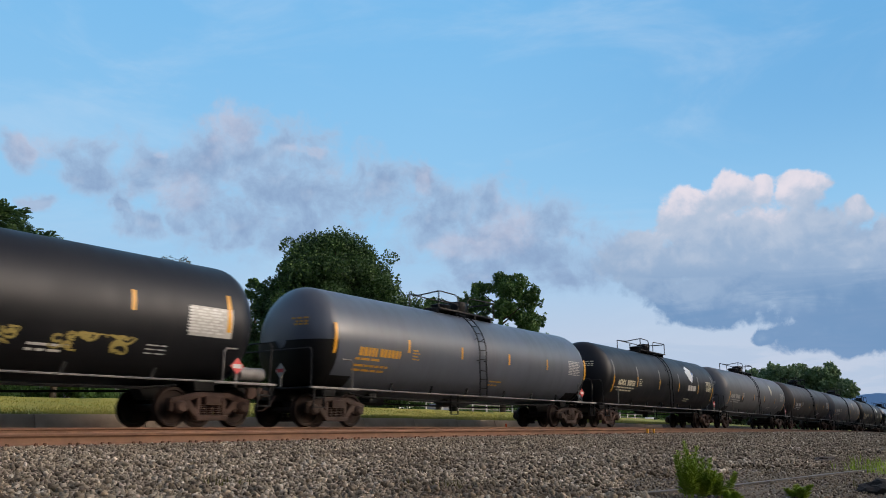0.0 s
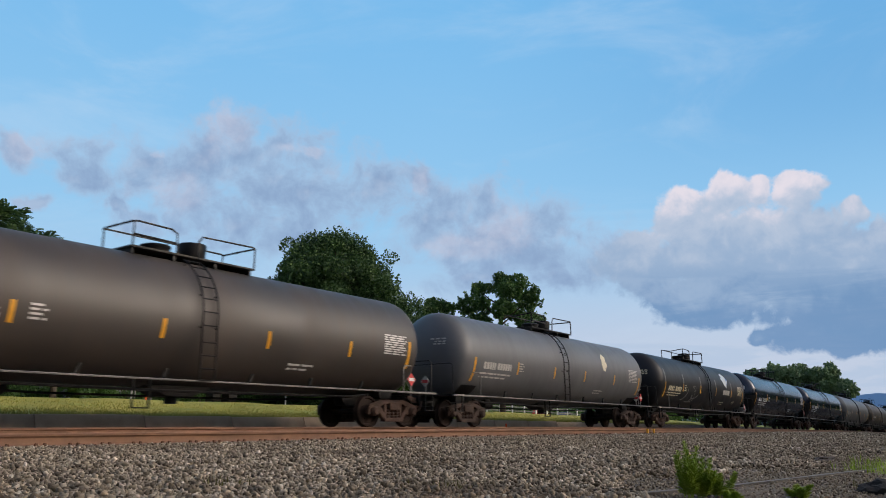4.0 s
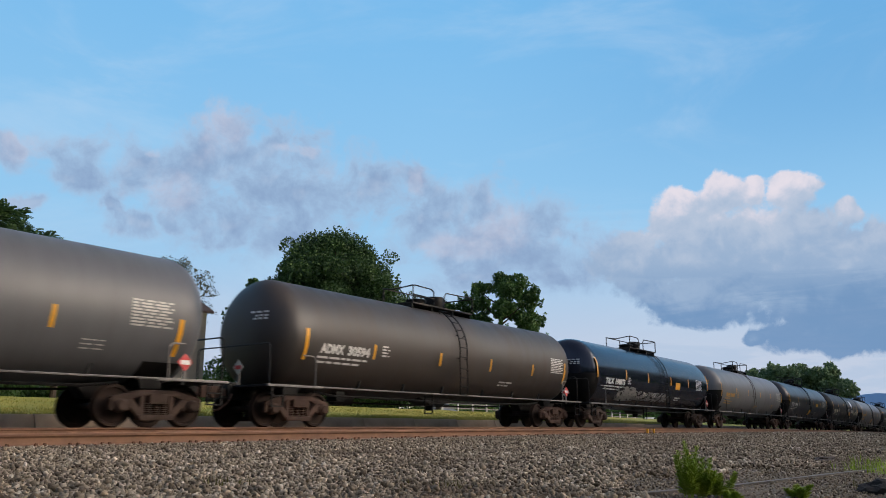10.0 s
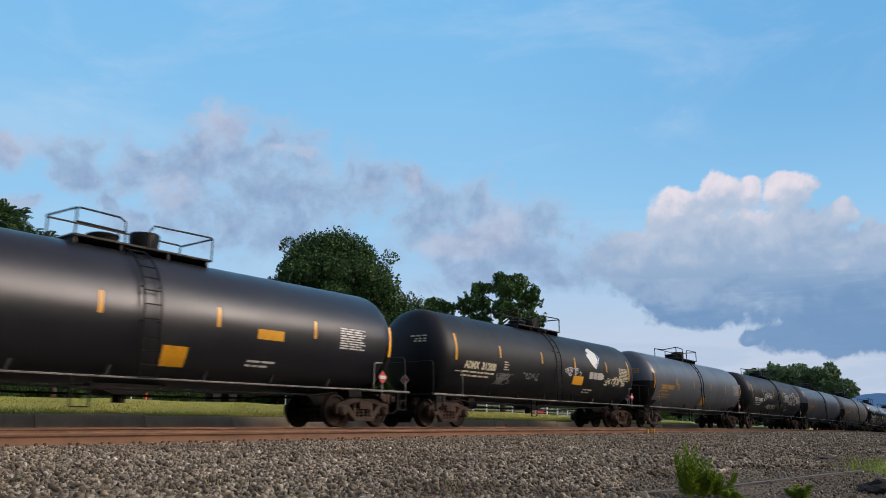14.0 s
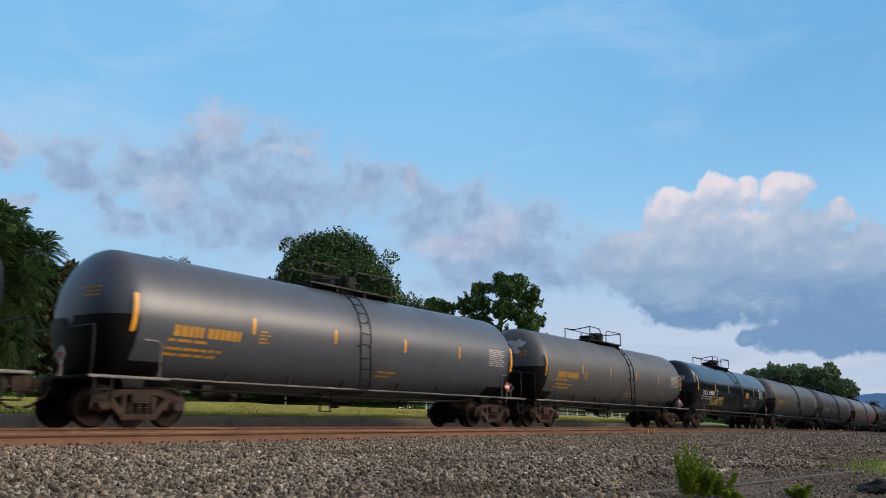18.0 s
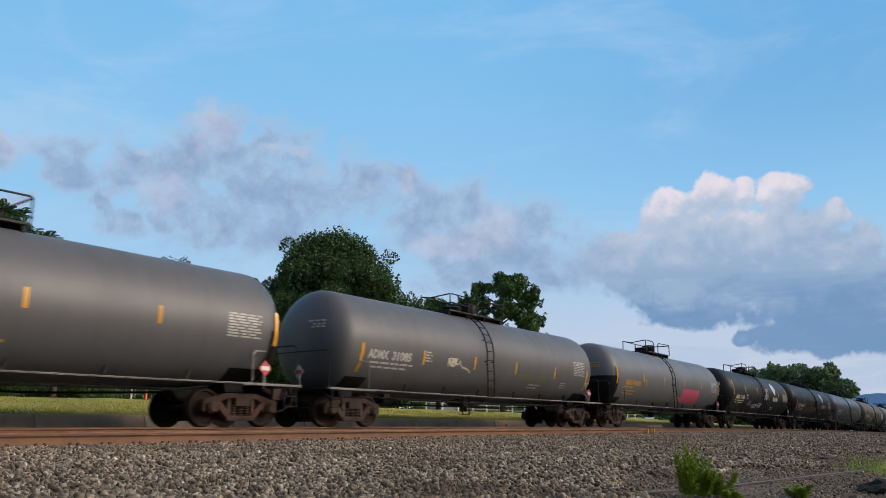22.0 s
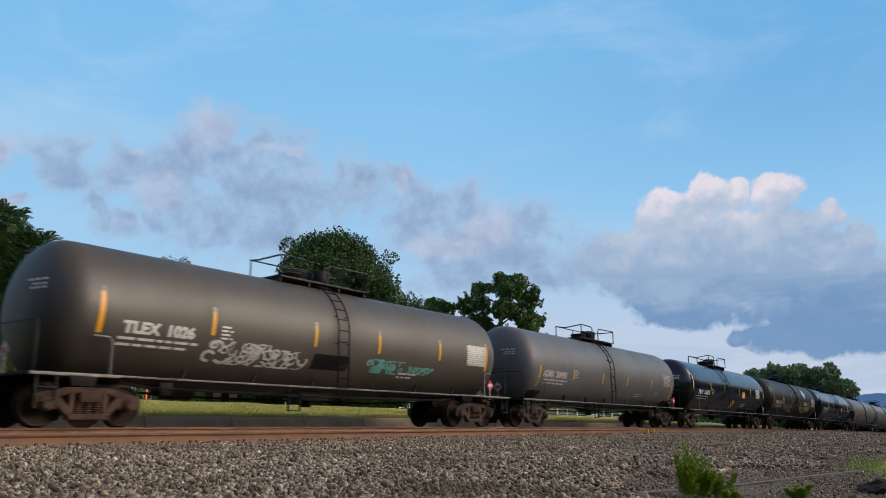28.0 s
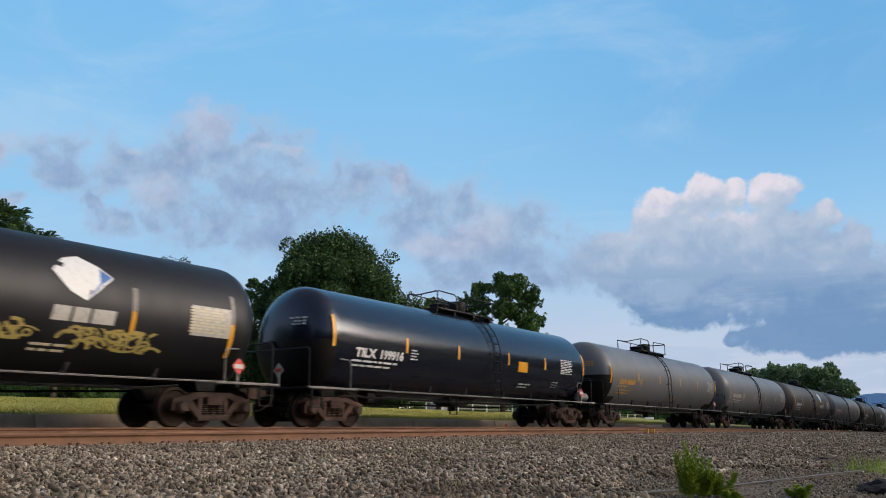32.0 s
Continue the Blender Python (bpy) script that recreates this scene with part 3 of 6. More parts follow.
def tank_car(i):
    paint, mark, tone, extras, label = TRAIN[i]
    extras = extras.split()
    k = KIT
    car = new("tank_car")
    tagged(car, label, "tank car", "tank cars of the train")
    if paint not in TANKS:
        TANKS[paint] = tank_mesh(PAINT[paint])
    tank = part("tank", TANKS[paint], car)
    for name, key, lab in (("stub_sill", "sill", ""), ("body_bolster", "bolster", ""), ("end_platform", "deck", ""), ("coupler", "coupler", "rusty coupler with air hose")):
        part(name, k[key], car, lab)
        part(name, k[key], car, lab, TURN)
    for name, key, lab in (("platform_edge", "deck_edge", "pale worn platform edge"), ("end_handrail", "end_rail", ""), ("grab_iron", "grab", "pale bent grab iron"), ("step_stirrup", "stirrup", "")):
        part(name, k[key], car, lab)
        part(name, k[key], car, lab, MIRROR)
    part("side_railing", k["side_rail"], car, "thin pale pipe railing")
    part("side_railing", k["side_rail"], car, "thin pale pipe railing", TURN)
    for x in (-5.2, -3.2, -1.2, 1.2, 3.2, 5.2):
        part("rail_bracket", k["bracket"], car, "", Matrix.Translation((x, 0, 0)))
    for name, key in (("brake_pipe", "pipe"), ("brake_rod", "rod"), ("hanging_step", "foot_step"), ("bottom_outlet", "outlet"), ("air_reservoir", "reservoir"), ("brake_valve", "valve_box"),
                      ("manway", "manway"), ("hatch", "hatch"), ("relief_valve", "valve")):
        part(name, k[key], car)
    if i % 6 == 0 and i != 12:
        part("brake_cylinder", k["cylinder"], car, "grey brake cylinder on the end platform")
    top = part("top_platform", k["platform"], car, "black grated platform")
    for me in k["railings"]:
        part("top_railing", me, top)
    ends, mids, places, rung_x, panel_x = SERIES[series_of(paint, mark, tone, extras)]
    if i == 18:
        rung_x = 0.85
    if i == 28:
        rung_x = -0.9
    part("ladder", k["ladder_pale" if "palelad" in extras else "ladder"], car, "", Matrix.Translation((rung_x, 0, 0)))
    # dark patches low on both shell ends, painted in place of shade
    if paint in ("grey", "light", "blue"):
        for x0 in (-7.75, 6.45):
            part("shade_patch", shared(("end_shade", x0), lambda: patch(x0, x0 + 0.95, -2.25, -1.15, 0.0, 2, 8, 0.012).mesh("shade_patch", M_FRAME)), car, "dark patch painted as shade under the shell")
    # hazard placards: one on the side by the rear end, one on each end
    for m in (Matrix.Translation((7.45, -1.5, 1.42)), pose(-8.6, -0.35, 1.5, 0, 0, -90)):
        front = m.translation.x < 0
        p = part("placard", k["placard_pale" if front else "placard"], car, "faded white hazard placard" if front else "red and white diamond hazard placard", m)
        part("placard_band", k["placard_band_red" if front else "placard_band"], p)
        part("placard_post", k["holder"], p)
    # reflective strips
    def strip(x, s0, s1, w):
        key = ("strip", round(x, 2), s0, s1, w)
        part("reflective_strip", shared(key, lambda: patch(x - w / 2, x + w / 2, s0, s1, 0, 1, 8, 0.008).mesh("strip", M_YELLOW)), car, "yellow reflective strip")
    for j, x in enumerate(places):
        strip(x, *(mids if 0 < j < 5 else ends), 0.1 if 0 < j < 5 else 0.12)
    if "tall" in extras or paint == "olive":
        for j, x in enumerate(places):
            lo, hi = (mids[1], mids[1] + 0.52) if 0 < j < 5 else (ends[1], ends[1] + 0.72)
            if paint == "olive":
                hi = lo + 0.12
            part("old_strip", shared(("old", x, lo, hi), lambda: patch(x - 0.06, x + 0.06, lo + 0.004, hi, 0, 1, 6, 0.008).mesh("old_strip", M_OLD_STRIP)), car, "worn grey strip")
    # writing
    m = {"w": M_WHITE, "c": M_CREAM, "y": M_YELLOW_TEXT, "f": M_FAINT}[tone]
    if mark:
        a, b = mark.split()
        part("reporting_mark", sign_text(a, (-7.1 if a == "MULX" else -7.12 if tone == "f" else -6.92), -0.5, 0.25, 0.225 * len(a), m), car, "painted reporting mark")
        part("car_number", sign_text(b, (-5.95 if a == "MULX" else -6.06 if tone == "f" else -5.88), -0.5, 0.25, 0.185 * len(b), m), car, "painted car number")
    else:
        part("reporting_mark", shared(("mk", tone), lambda: bars([(-6.84, -0.47, 0.78, 0.25), (-5.94, -0.46, 0.95, 0.24)], m, 0.11, 0.16, 0.035)), car, "worn painted mark", kind="stuff")
    lines = [("data_line", [(-7.0, -0.66, 2.0, 0.06), (-7.0, -0.8, 1.8, 0.06)]), ("data_line", [(2.4, -0.95, 0.9, 0.06), (2.4, -1.08, 0.7, 0.06)])]
    if tone == "y":
        lines = [("data_line", [(-6.95, -0.6, 1.1, 0.07)]), ("data_line", [(-6.95, -0.8, 1.5, 0.07), (-6.95, -0.95, 1.4, 0.07)]), ("data_line", [(0.3, -0.95, 0.8, 0.06), (0.3, -1.1, 0.6, 0.06)])]
    for j, (name, rows) in enumerate(lines):
        part(name, shared((name, j, tone), lambda: bars(rows, m)), car, "small painted lines of data", kind="stuff")
    pm = M_FAINT if tone == "y" else m
    pan = shared(("panel", tone, panel_x), lambda: bars([(panel_x, 0.2 - 0.068 * j, 1.02 - 0.12 * (j % 3 == 1), 0.04) for j in range(9)], pm))
    part("data_panel", pan, car, "panel of small painted lines", kind="stuff")
    part("stencil_box", shared(("box", tone), lambda: bars([(-4.42, -0.44 + 0.09 * j, 0.34, 0.045) for j in range(4)], m)), car, "small stencilled box", kind="stuff")
    if i % 3 == 0:
        part("stencil_box", shared(("box2", tone), lambda: bars([(4.9, -0.95 + 0.1 * j, 0.5, 0.03) for j in range(3)], m)), car, "small stencilled box", kind="stuff")
    if "y" == tone or paint in ("gloss", "semi"):
        part("head_shield", k["shield"], car, "black half-height head shield")
        part("head_shield", k["shield"], car, "black half-height head shield", TURN)
    part("end_lettering", shared(("ends", tone), lambda: end_lines(m)), car, "small painted lines on the tank's end", kind="stuff")
    extra_marks(i, car, extras)
    # bogies
    tn = "_grey" if i % 4 in (1, 3) else ""
    for sx in (-1, 1):
        bogie = part("bogie", k["truck_bolster" + tn], car, "rusty cast-steel bogie", Matrix.Translation((sx * BOGIE, 0, 0)))
        for j, mm in enumerate((Matrix(), TURN)):
            part("side_frame", k["side_frame" + tn], bogie, "", mm)
            for x in (-0.2, 0.0, 0.2):
                part("spring", k["spring" + tn], bogie, "", mm @ Matrix.Translation((x, 0, 0)))
        for ax in (-0.889, 0.889):
            ws = part("wheelset", k["wheelset"], bogie, "rusty steel wheels on an axle")
            ws.matrix_parent_inverse = Matrix.Translation((ax, 0, WHEEL))
            WHEELSETS.append(ws)
            for mm in (Matrix(), TURN):
                part("bearing_box", k["bearing" + tn], bogie, "", Matrix.Translation((ax, 0, 0)) @ mm)
    CARS.append((i, car))
    return car


def end_lines(mat):
    sh = Shape()
    for j, (w, z) in enumerate(((0.62, 2.95), (0.45, 2.85), (0.5, 2.77))):
        for q in range(3):
            y0 = -0.9 + q * w / 3
            pts = []
            for y, zz in ((y0, z), (y0 + w / 3 - 0.05, z), (y0 + w / 3 - 0.05, z + 0.05), (y0, z + 0.05)):
                r = min(math.hypot(y, zz - ZC) / R, 0.99)
                a = math.asin(r ** (1 / 0.82))
                pts.append((-HALF + 0.82 - 0.82 * math.cos(a) ** 0.9 - 0.02, y, zz))
            sh.add(pts, [(0, 3, 2, 1)])
    return sh.mesh("end_lettering", mat)


def extra_marks(i, car, extras):
    """Emblems, plates, graffiti and stains of single cars."""
    if "logo" in extras:
        lg = part("emblem", shared("emblem", lambda: blot([(2.61, 0.62), (2.75, 0.45), (2.98, 0.2), (3.32, 0.05), (3.6, 0.3), (3.92, 0.62), (3.6, 0.86), (3.2, 1.08), (2.85, 0.95)]).mesh("emblem", M_LOGO_W)), car, "white and blue diamond emblem")
        part("emblem_blue", shared("emblem_blue", lambda: blot([(3.33, 0.08), (3.88, 0.62), (3.62, 0.8), (3.68, 0.5), (3.55, 0.3)], 0.011).mesh("emblem_blue", M_LOGO_B)), lg)
        for x, w in ((2.65, 0.36), (3.07, 0.34), (3.47, 0.5)):
            part("emblem_block", shared(("eb", x), lambda: patch(x, x + w, -0.4, -0.1, 0.03, 1, 3).mesh("emblem_block", M_FAINT)), lg)
    if "oldlogo" in extras:
        part("emblem", shared("oldemblem", lambda: blot([(2.9, 0.3), (3.0, 0.05), (3.2, 0.0), (3.45, 0.3), (3.42, 0.7), (3.2, 0.85), (2.98, 0.65)]).mesh("emblem", M_CREAM)), car, "faded cream emblem")
    if "square" in extras:
        part("yellow_square", shared("square", lambda: patch(2.05, 2.75, -0.45, -0.06).mesh("yellow_square", M_YELLOW)), car, "yellow painted square")
    if "plate" in extras:
        part("yellow_plate", shared("plate", lambda: patch(2.5, 3.35, -0.33, -0.08).mesh("yellow_plate", M_YELLOW)), car, "yellow painted plate")
    if "slant" in extras:
        part("slanted_plate", shared("slant", lambda: patch(0.05, 0.7, -1.25, -0.7, -0.09).mesh("slanted_plate", M_YELLOW)), car, "slanted yellow plate")
    if "pink" in extras:
        rnd = random.Random(5)
        pts = [(2.5 - 1.5 * math.cos(a) * min(1, 1.15) + rnd.uniform(-0.1, 0.1), -0.76 + 0.43 * max(-1, min(1, 2.6 * math.sin(a))) + rnd.uniform(-0.04, 0.04)) for a in [6.283 * j / 36 for j in range(36)]]
        part("graffiti", blot(pts).mesh("graffiti", M_PINK), car, "pink sprayed block")
    if "patched" in extras:
        for x, w in ((-4.95, 0.85), (-1.95, 0.25), (1.2, 0.25), (4.05, 0.25)):
            part("paint_patch", shared(("pp", x), lambda: patch(x, x + w, -0.75 if w > 0.5 else -0.55, -0.34).mesh("paint_patch", PAINT["black"])), car, "black paint patch")
    if "sheet" in extras:
        part("paper_panel", patch(5.85, 7.05, -0.42, 0.28, 0, 1, 4, 0.004).mesh("paper_panel", M_FAINT), car, "pale grey data panel")
    def spray(seed, x, lo, w, h, mat, n, r, label):
        part("graffiti", scrawl(seed, x, lo, w, h, mat, n, r), car, label, kind="stuff")
    if "loops" in extras:
        spray(6, -4.4, -1.1, 2.1, 1.0, M_OLD_STRIP, 7, 0.024, "pale looped graffiti")
    if i == 0:
        spray(0, 3.0, -1.0, 1.5, 0.4, M_GRAF_Y, 22, 0.022, "mustard graffiti")
        spray(50, 0.7, -1.0, 1.3, 0.4, M_GRAF_Y, 16, 0.02, "mustard graffiti")
    if i == 11:
        spray(11, -4.9, -1.35, 1.7, 0.75, M_SMOKE, 60, 0.03, "thin grey-white graffiti")
        spray(12, -2.9, -1.25, 4.1, 0.5, M_SMOKE, 64, 0.024, "long thin grey-white graffiti")
        spray(13, -2.5, -1.0, 3.2, 0.25, M_GRAF_W, 22, 0.014, "thin white outline graffiti")
    if i == 14:
        spray(14, -4.65, -1.0, 0.75, 0.42, M_SMOKE, 26, 0.02, "grey sprayed tag")
        spray(15, -2.75, -0.7, 0.9, 0.25, M_OLD_STRIP, 12, 0.014, "faint grey tag")
        spray(16, 0.55, -0.35, 1.2, 0.32, M_GRAF_W, 16, 0.02, "white sprayed tag")
        spray(17, 3.9, -0.6, 2.6, 0.4, M_CREAM, 26, 0.022, "cream sprayed tag")
        part("yellow_square", patch(1.15, 2.1, -0.72, -0.34, 0, 1, 4, 0.011).mesh("yellow_square", M_YELLOW), car, "yellow painted square")
    if i == 16:
        part("paint_patch", patch(1.25, 4.5, 0.2, 0.95, 0, 2, 6, 0.004).mesh("paint_patch", M_CLEANED), car, "paler cleaned patch of shell")
        spray(18, 1.5, -0.3, 1.7, 0.7, M_GRAF_W, 17, 0.024, "large white graffiti")
        spray(19, 3.1, -0.5, 1.35, 0.95, M_GRAF_W, 13, 0.024, "large white graffiti")
        spray(20, 4.65, -0.5, 0.75, 1.0, M_GRAF_W, 9, 0.022, "white sprayed loops")
        spray(21, -3.95, -0.3, 1.7, 0.6, M_GRAF_W, 17, 0.018, "thin white graffiti")
        spray(22, -3.2, -1.0, 1.1, 0.3, M_GRAF_W, 24, 0.02, "white graffiti")
        spray(23, -1.95, -1.0, 1.05, 0.3, M_GRAF_W, 20, 0.02, "white graffiti")
        spray(24, 0.75, -0.95, 0.4, 0.45, M_GRAF_GREEN, 14, 0.03, "yellow-green sprayed mark")
        spray(25, 2.1, -0.95, 0.9, 0.3, M_GRAF_GREEN, 18, 0.02, "yellow-green sprayed tag")
    if i == 19:
        spray(19, -5.2, -1.15, 2.4, 0.58, M_GRAF_Y, 52, 0.024, "mustard graffiti in rounded letters")
        spray(27, 3.6, -1.0, 1.4, 0.5, M_SMOKE, 18, 0.02, "faint grey graffiti")
    if i == 23:
        spray(28, -3.8, -0.9, 0.6, 0.32, M_GRAF_W, 7, 0.018, "white sprayed ring")
        spray(29, -2.7, -1.08, 1.2, 0.3, M_GRAF_W, 26, 0.022, "pale sprayed graffiti")
        spray(30, -1.2, -1.0, 0.8, 0.34, M_GRAF_W, 20, 0.022, "pale sprayed graffiti")
        spray(31, 0.75, -0.35, 0.45, 0.8, M_GRAF_W, 14, 0.022, "tall white sprayed tag")
    if i == 24:
        spray(64, -4.2, -1.0, 2.7, 0.46, M_GRAF_RUST, 70, 0.04, "rust-coloured sprayed letters")
        spray(65, -1.0, -0.95, 1.2, 0.5, M_GRAF_GREEN, 20, 0.026, "dull green sprayed letters")
    if i == 26:
        spray(26, -4.55, -1.05, 1.75, 0.58, M_GRAF_W, 30, 0.022, "white sprayed letters")
        spray(35, -2.8, -1.05, 1.05, 0.48, M_GRAF_W, 20, 0.02, "white sprayed tag")
        spray(36, 1.0, -0.95, 1.4, 0.4, M_TEAL, 34, 0.022, "teal sprayed letters")
        spray(37, 2.9, -0.9, 1.1, 0.22, M_TEAL, 26, 0.022, "teal sprayed tag")
        part("paint_patch", patch(-1.3, 0.1, -1.0, -0.55).mesh("paint_patch", M_FRAME), car, "dark painted-over patch")
    if i == 21:
        spray(51, -3.2, -0.75, 0.85, 0.5, M_CREAM, 10, 0.022, "cream sprayed tag")
        spray(41, 1.4, -0.85, 2.2, 0.3, M_GRAF_GREEN, 30, 0.02, "faint teal-green sprayed tag")
    if i == 29:
        spray(42, -4.25, -0.9, 2.6, 0.4, M_SMOKE, 50, 0.02, "thin pale graffiti")
        spray(43, -2.9, -1.12, 1.4, 0.22, M_GRAF_W, 14, 0.02, "white sprayed line")
        spray(44, 1.0, -0.85, 1.2, 0.4, M_GRAF_Y, 26, 0.024, "mustard sprayed tag")
        spray(45, 3.2, -0.95, 1.7, 0.46, M_GRAF_Y, 36, 0.024, "mustard sprayed tag")
    if "endgraf" in extras:
        sh, rnd = Shape(), random.Random(3)
        for q in range(26):
            y, z = rnd.uniform(-0.75, 0.15), rnd.uniform(2.95, 3.4)
            r = 0.08 * rnd.uniform(0.5, 1.4)
            pts = []
            for a in range(6):
                yy, zz = y + r * 1.6 * math.cos(a * 1.047), z + r * math.sin(a * 1.047)
                an = math.asin(min(math.hypot(yy, zz - ZC) / R, 0.98) ** (1 / 0.82))
                pts.append((-HALF + 0.82 - 0.82 * math.cos(an) ** 0.9 - 0.02 - 0.001 * q, yy, zz))
            sh.add(pts, [tuple(range(5, -1, -1))])
        part("graffiti", sh.mesh("graffiti", M_GRAF_W), car, "white graffiti on the tank's end", kind="stuff")


make_kit()
for _i in range(len(TRAIN)):
    tank_car(_i)


def train_motions():
    """The train rolls by at an even speed; its wheels turn with it."""
    for i, car in CARS:
        rows = []
        for j in range(33):
            x = START + i * CAR + SHIFT[i] - SPEED * j
            rows.append((float(j), pose(x, RAIL_Y, lane(x), 0, -math.degrees(math.atan(slope(x))), 0)))
        walk(car, rows)
    first = WHEELSETS[0]
    turn = SPEED / FPS / WHEEL
    walk(first, [(j / FPS, Matrix.Rotation(-turn * j, 4, "Y")) for j in range(32 * FPS + 1)])
    for ws in WHEELSETS[1:]:
        ws.rotation_mode = "QUATERNION"
        keys = ws.animation_data_create()
        keys.action = first.animation_data.action
        keys.action_slot = first.animation_data.action_slot

# ---- ground: one sheet, ballast shoulders, two tracks, a grass bank beyond ----
NEAR_Y = 11.85           # middle of the nearer, empty track
NEAR_DROP = -0.075
_PROFILE = [(-3000, 0.6), (-60, -0.2), (-8, -0.62), (0.2, -0.55), (1.2, -0.5), (2.3, -0.46), (3.2, -0.40), (6.0, -0.34), (9.0, -0.295), (10.4, -0.28), (13.3, -0.28),
            (14.2, -0.32), (15.0, -0.22), (17.9, -0.22), (18.8, -0.34), (19.62, -0.36), (19.72, 0.27), (20.4, 0.34), (24, 0.55), (30, 1.02), (34, 1.3), (37, 1.36), (120, 1.5), (3000, 4)]


def ground_z(x, y):
    for (a, za), (b, zb) in zip(_PROFILE, _PROFILE[1:]):
        if y <= b:
            z = za + (zb - za) * (y - a) / (b - a)
            break
    else:
        z = 4
    return z + lane(x)


def ground_material():
    m, nt, b = material("ground_cover")
    co = coords(nt)
    sep = nt.nodes.new("ShaderNodeSeparateXYZ")
    link(nt, co, sep.inputs[0])
    wob = noise_node(nt, co, 0.9, 5, 0.7)
    y = math_node(nt, "ADD", sep.outputs["Y"], math_node(nt, "MULTIPLY", math_node(nt, "SUBTRACT", wob, 0.5), 1.6))
    vor = nt.nodes.new("ShaderNodeTexVoronoi")
    vor.inputs["Scale"].default_value = 18
    link(nt, co, vor.inputs["Vector"])
    stone = ramp(nt, vor.outputs["Color"], [(0.0, (0.1, 0.079, 0.058)), (0.5, (0.21, 0.168, 0.122)), (1.0, (0.34, 0.275, 0.205))])
    # painted shade: the gaps between the drawn stones go nearly black
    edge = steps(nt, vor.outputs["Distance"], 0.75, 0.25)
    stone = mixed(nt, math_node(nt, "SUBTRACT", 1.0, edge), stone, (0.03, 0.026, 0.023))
    stone = mixed(nt, math_node(nt, "MULTIPLY", noise_node(nt, co, 0.35, 4), 0.5), stone, (0.13, 0.095, 0.07))
    soil = ramp(nt, noise_node(nt, co, 14, 10, 0.8), [(0.32, (0.06, 0.046, 0.031)), (0.52, (0.15, 0.118, 0.08)), (0.7, (0.3, 0.245, 0.175))])
    grit = ramp(nt, noise_node(nt, co, 40, 5, 0.7), [(0.3, (0.10, 0.09, 0.08)), (0.7, (0.36, 0.33, 0.30))])
    soil = mixed(nt, steps(nt, y, 1.4, 0.7), soil, grit)
    blade = noise_node(nt, scaled(nt, co, (1, 1, 1)), 9, 8, 0.75)
    turf = ramp(nt, blade, [(0.25, (0.17, 0.17, 0.022)), (0.5, (0.31, 0.29, 0.045)), (0.75, (0.43, 0.37, 0.085))])
    turf = mixed(nt, steps(nt, noise_node(nt, co, 0.22, 4, 0.6), 0.45, 0.7), turf, (0.22, 0.25, 0.032))
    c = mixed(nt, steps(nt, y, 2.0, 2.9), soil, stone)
    c = mixed(nt, steps(nt, sep.outputs["Y"], 19.7, 20.3), c, turf)
    back = steps(nt, y, -3.0, -5.0)
    c = mixed(nt, back, c, turf)
    link(nt, c, b.inputs["Base Color"])
    b.inputs["Roughness"].default_value = 0.95
    h = math_node(nt, "ADD", math_node(nt, "MULTIPLY", vor.outputs["Distance"], -0.8), math_node(nt, "MULTIPLY", blade, 0.5))
    bumped(nt, b, h, 0.9, 0.05)
    return m


def make_ground():
    xs = sorted(set([-3000, -1500, -600, -300, -150, -80] + list(range(-40, 60, 2)) + list(range(60, 261, 10)) + [300, 400, 600, 1000, 1800, 3000]))
    ys = [-3000, -1200, -400, -150, -60, -30, -15, -8, -4, -2, -1] + [0.2, 0.7, 1.2, 1.7, 2.3, 2.7, 3.2, 4, 5, 6, 7, 8, 9, 9.8, 10.4, 11.2, 11.85, 12.5, 13.3, 14.2, 15, 16.4, 17.9, 18.8, 19.62, 19.72, 20.4, 21.5, 23, 24, 26, 28, 30, 32, 34, 37, 45, 60, 90, 120, 200, 400, 900, 1800, 3000]
    v = []
    for y in ys:
        for x in xs:
            bumps = 0.03 * (noise.noise((x * 0.5, y * 0.7, 0)) + 0.6 * noise.noise((x * 1.3, y * 1.7, 3))) if (-6 < y < 9.5 or 20.5 < y < 60) else 0
            v.append((x, y, ground_z(x, y) + bumps * (3 if y > 24 else 1)))
    n = len(xs)
    f = [(j * n + i, j * n + i + 1, (j + 1) * n + i + 1, (j + 1) * n + i) for j in range(len(ys) - 1) for i in range(n - 1)]
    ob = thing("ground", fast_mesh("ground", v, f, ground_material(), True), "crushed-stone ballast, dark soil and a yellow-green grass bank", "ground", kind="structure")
    return ob


make_ground()

# ---- ballast stones, loose ----
def stone_material():
    m, nt, b = material("ballast_stone")
    g = nt.nodes.new("ShaderNodeNewGeometry")
    c = ramp(nt, g.outputs["Random Per Island"], [(0.0, (0.06, 0.045, 0.029)), (0.3, (0.2, 0.153, 0.1)), (0.62, (0.36, 0.29, 0.197)), (0.93, (0.53, 0.435, 0.31)), (1.0, (0.78, 0.68, 0.53))])
    co = coords(nt)
    grain = noise_node(nt, co, 60, 4, 0.7)
    c = mixed(nt, math_node(nt, "MULTIPLY", grain, 0.3), c, (0.09, 0.072, 0.058))
    c = mixed(nt, steps(nt, noise_node(nt, co, 0.5, 4, 0.6), 0.5, 0.75), c, (0.14, 0.105, 0.07))
    link(nt, c, b.inputs["Base Color"])
    b.inputs["Roughness"].default_value = 0.92
    b.inputs["Specular IOR Level"].default_value = 0.2
    bumped(nt, b, grain, 0.4, 0.01)
    return m


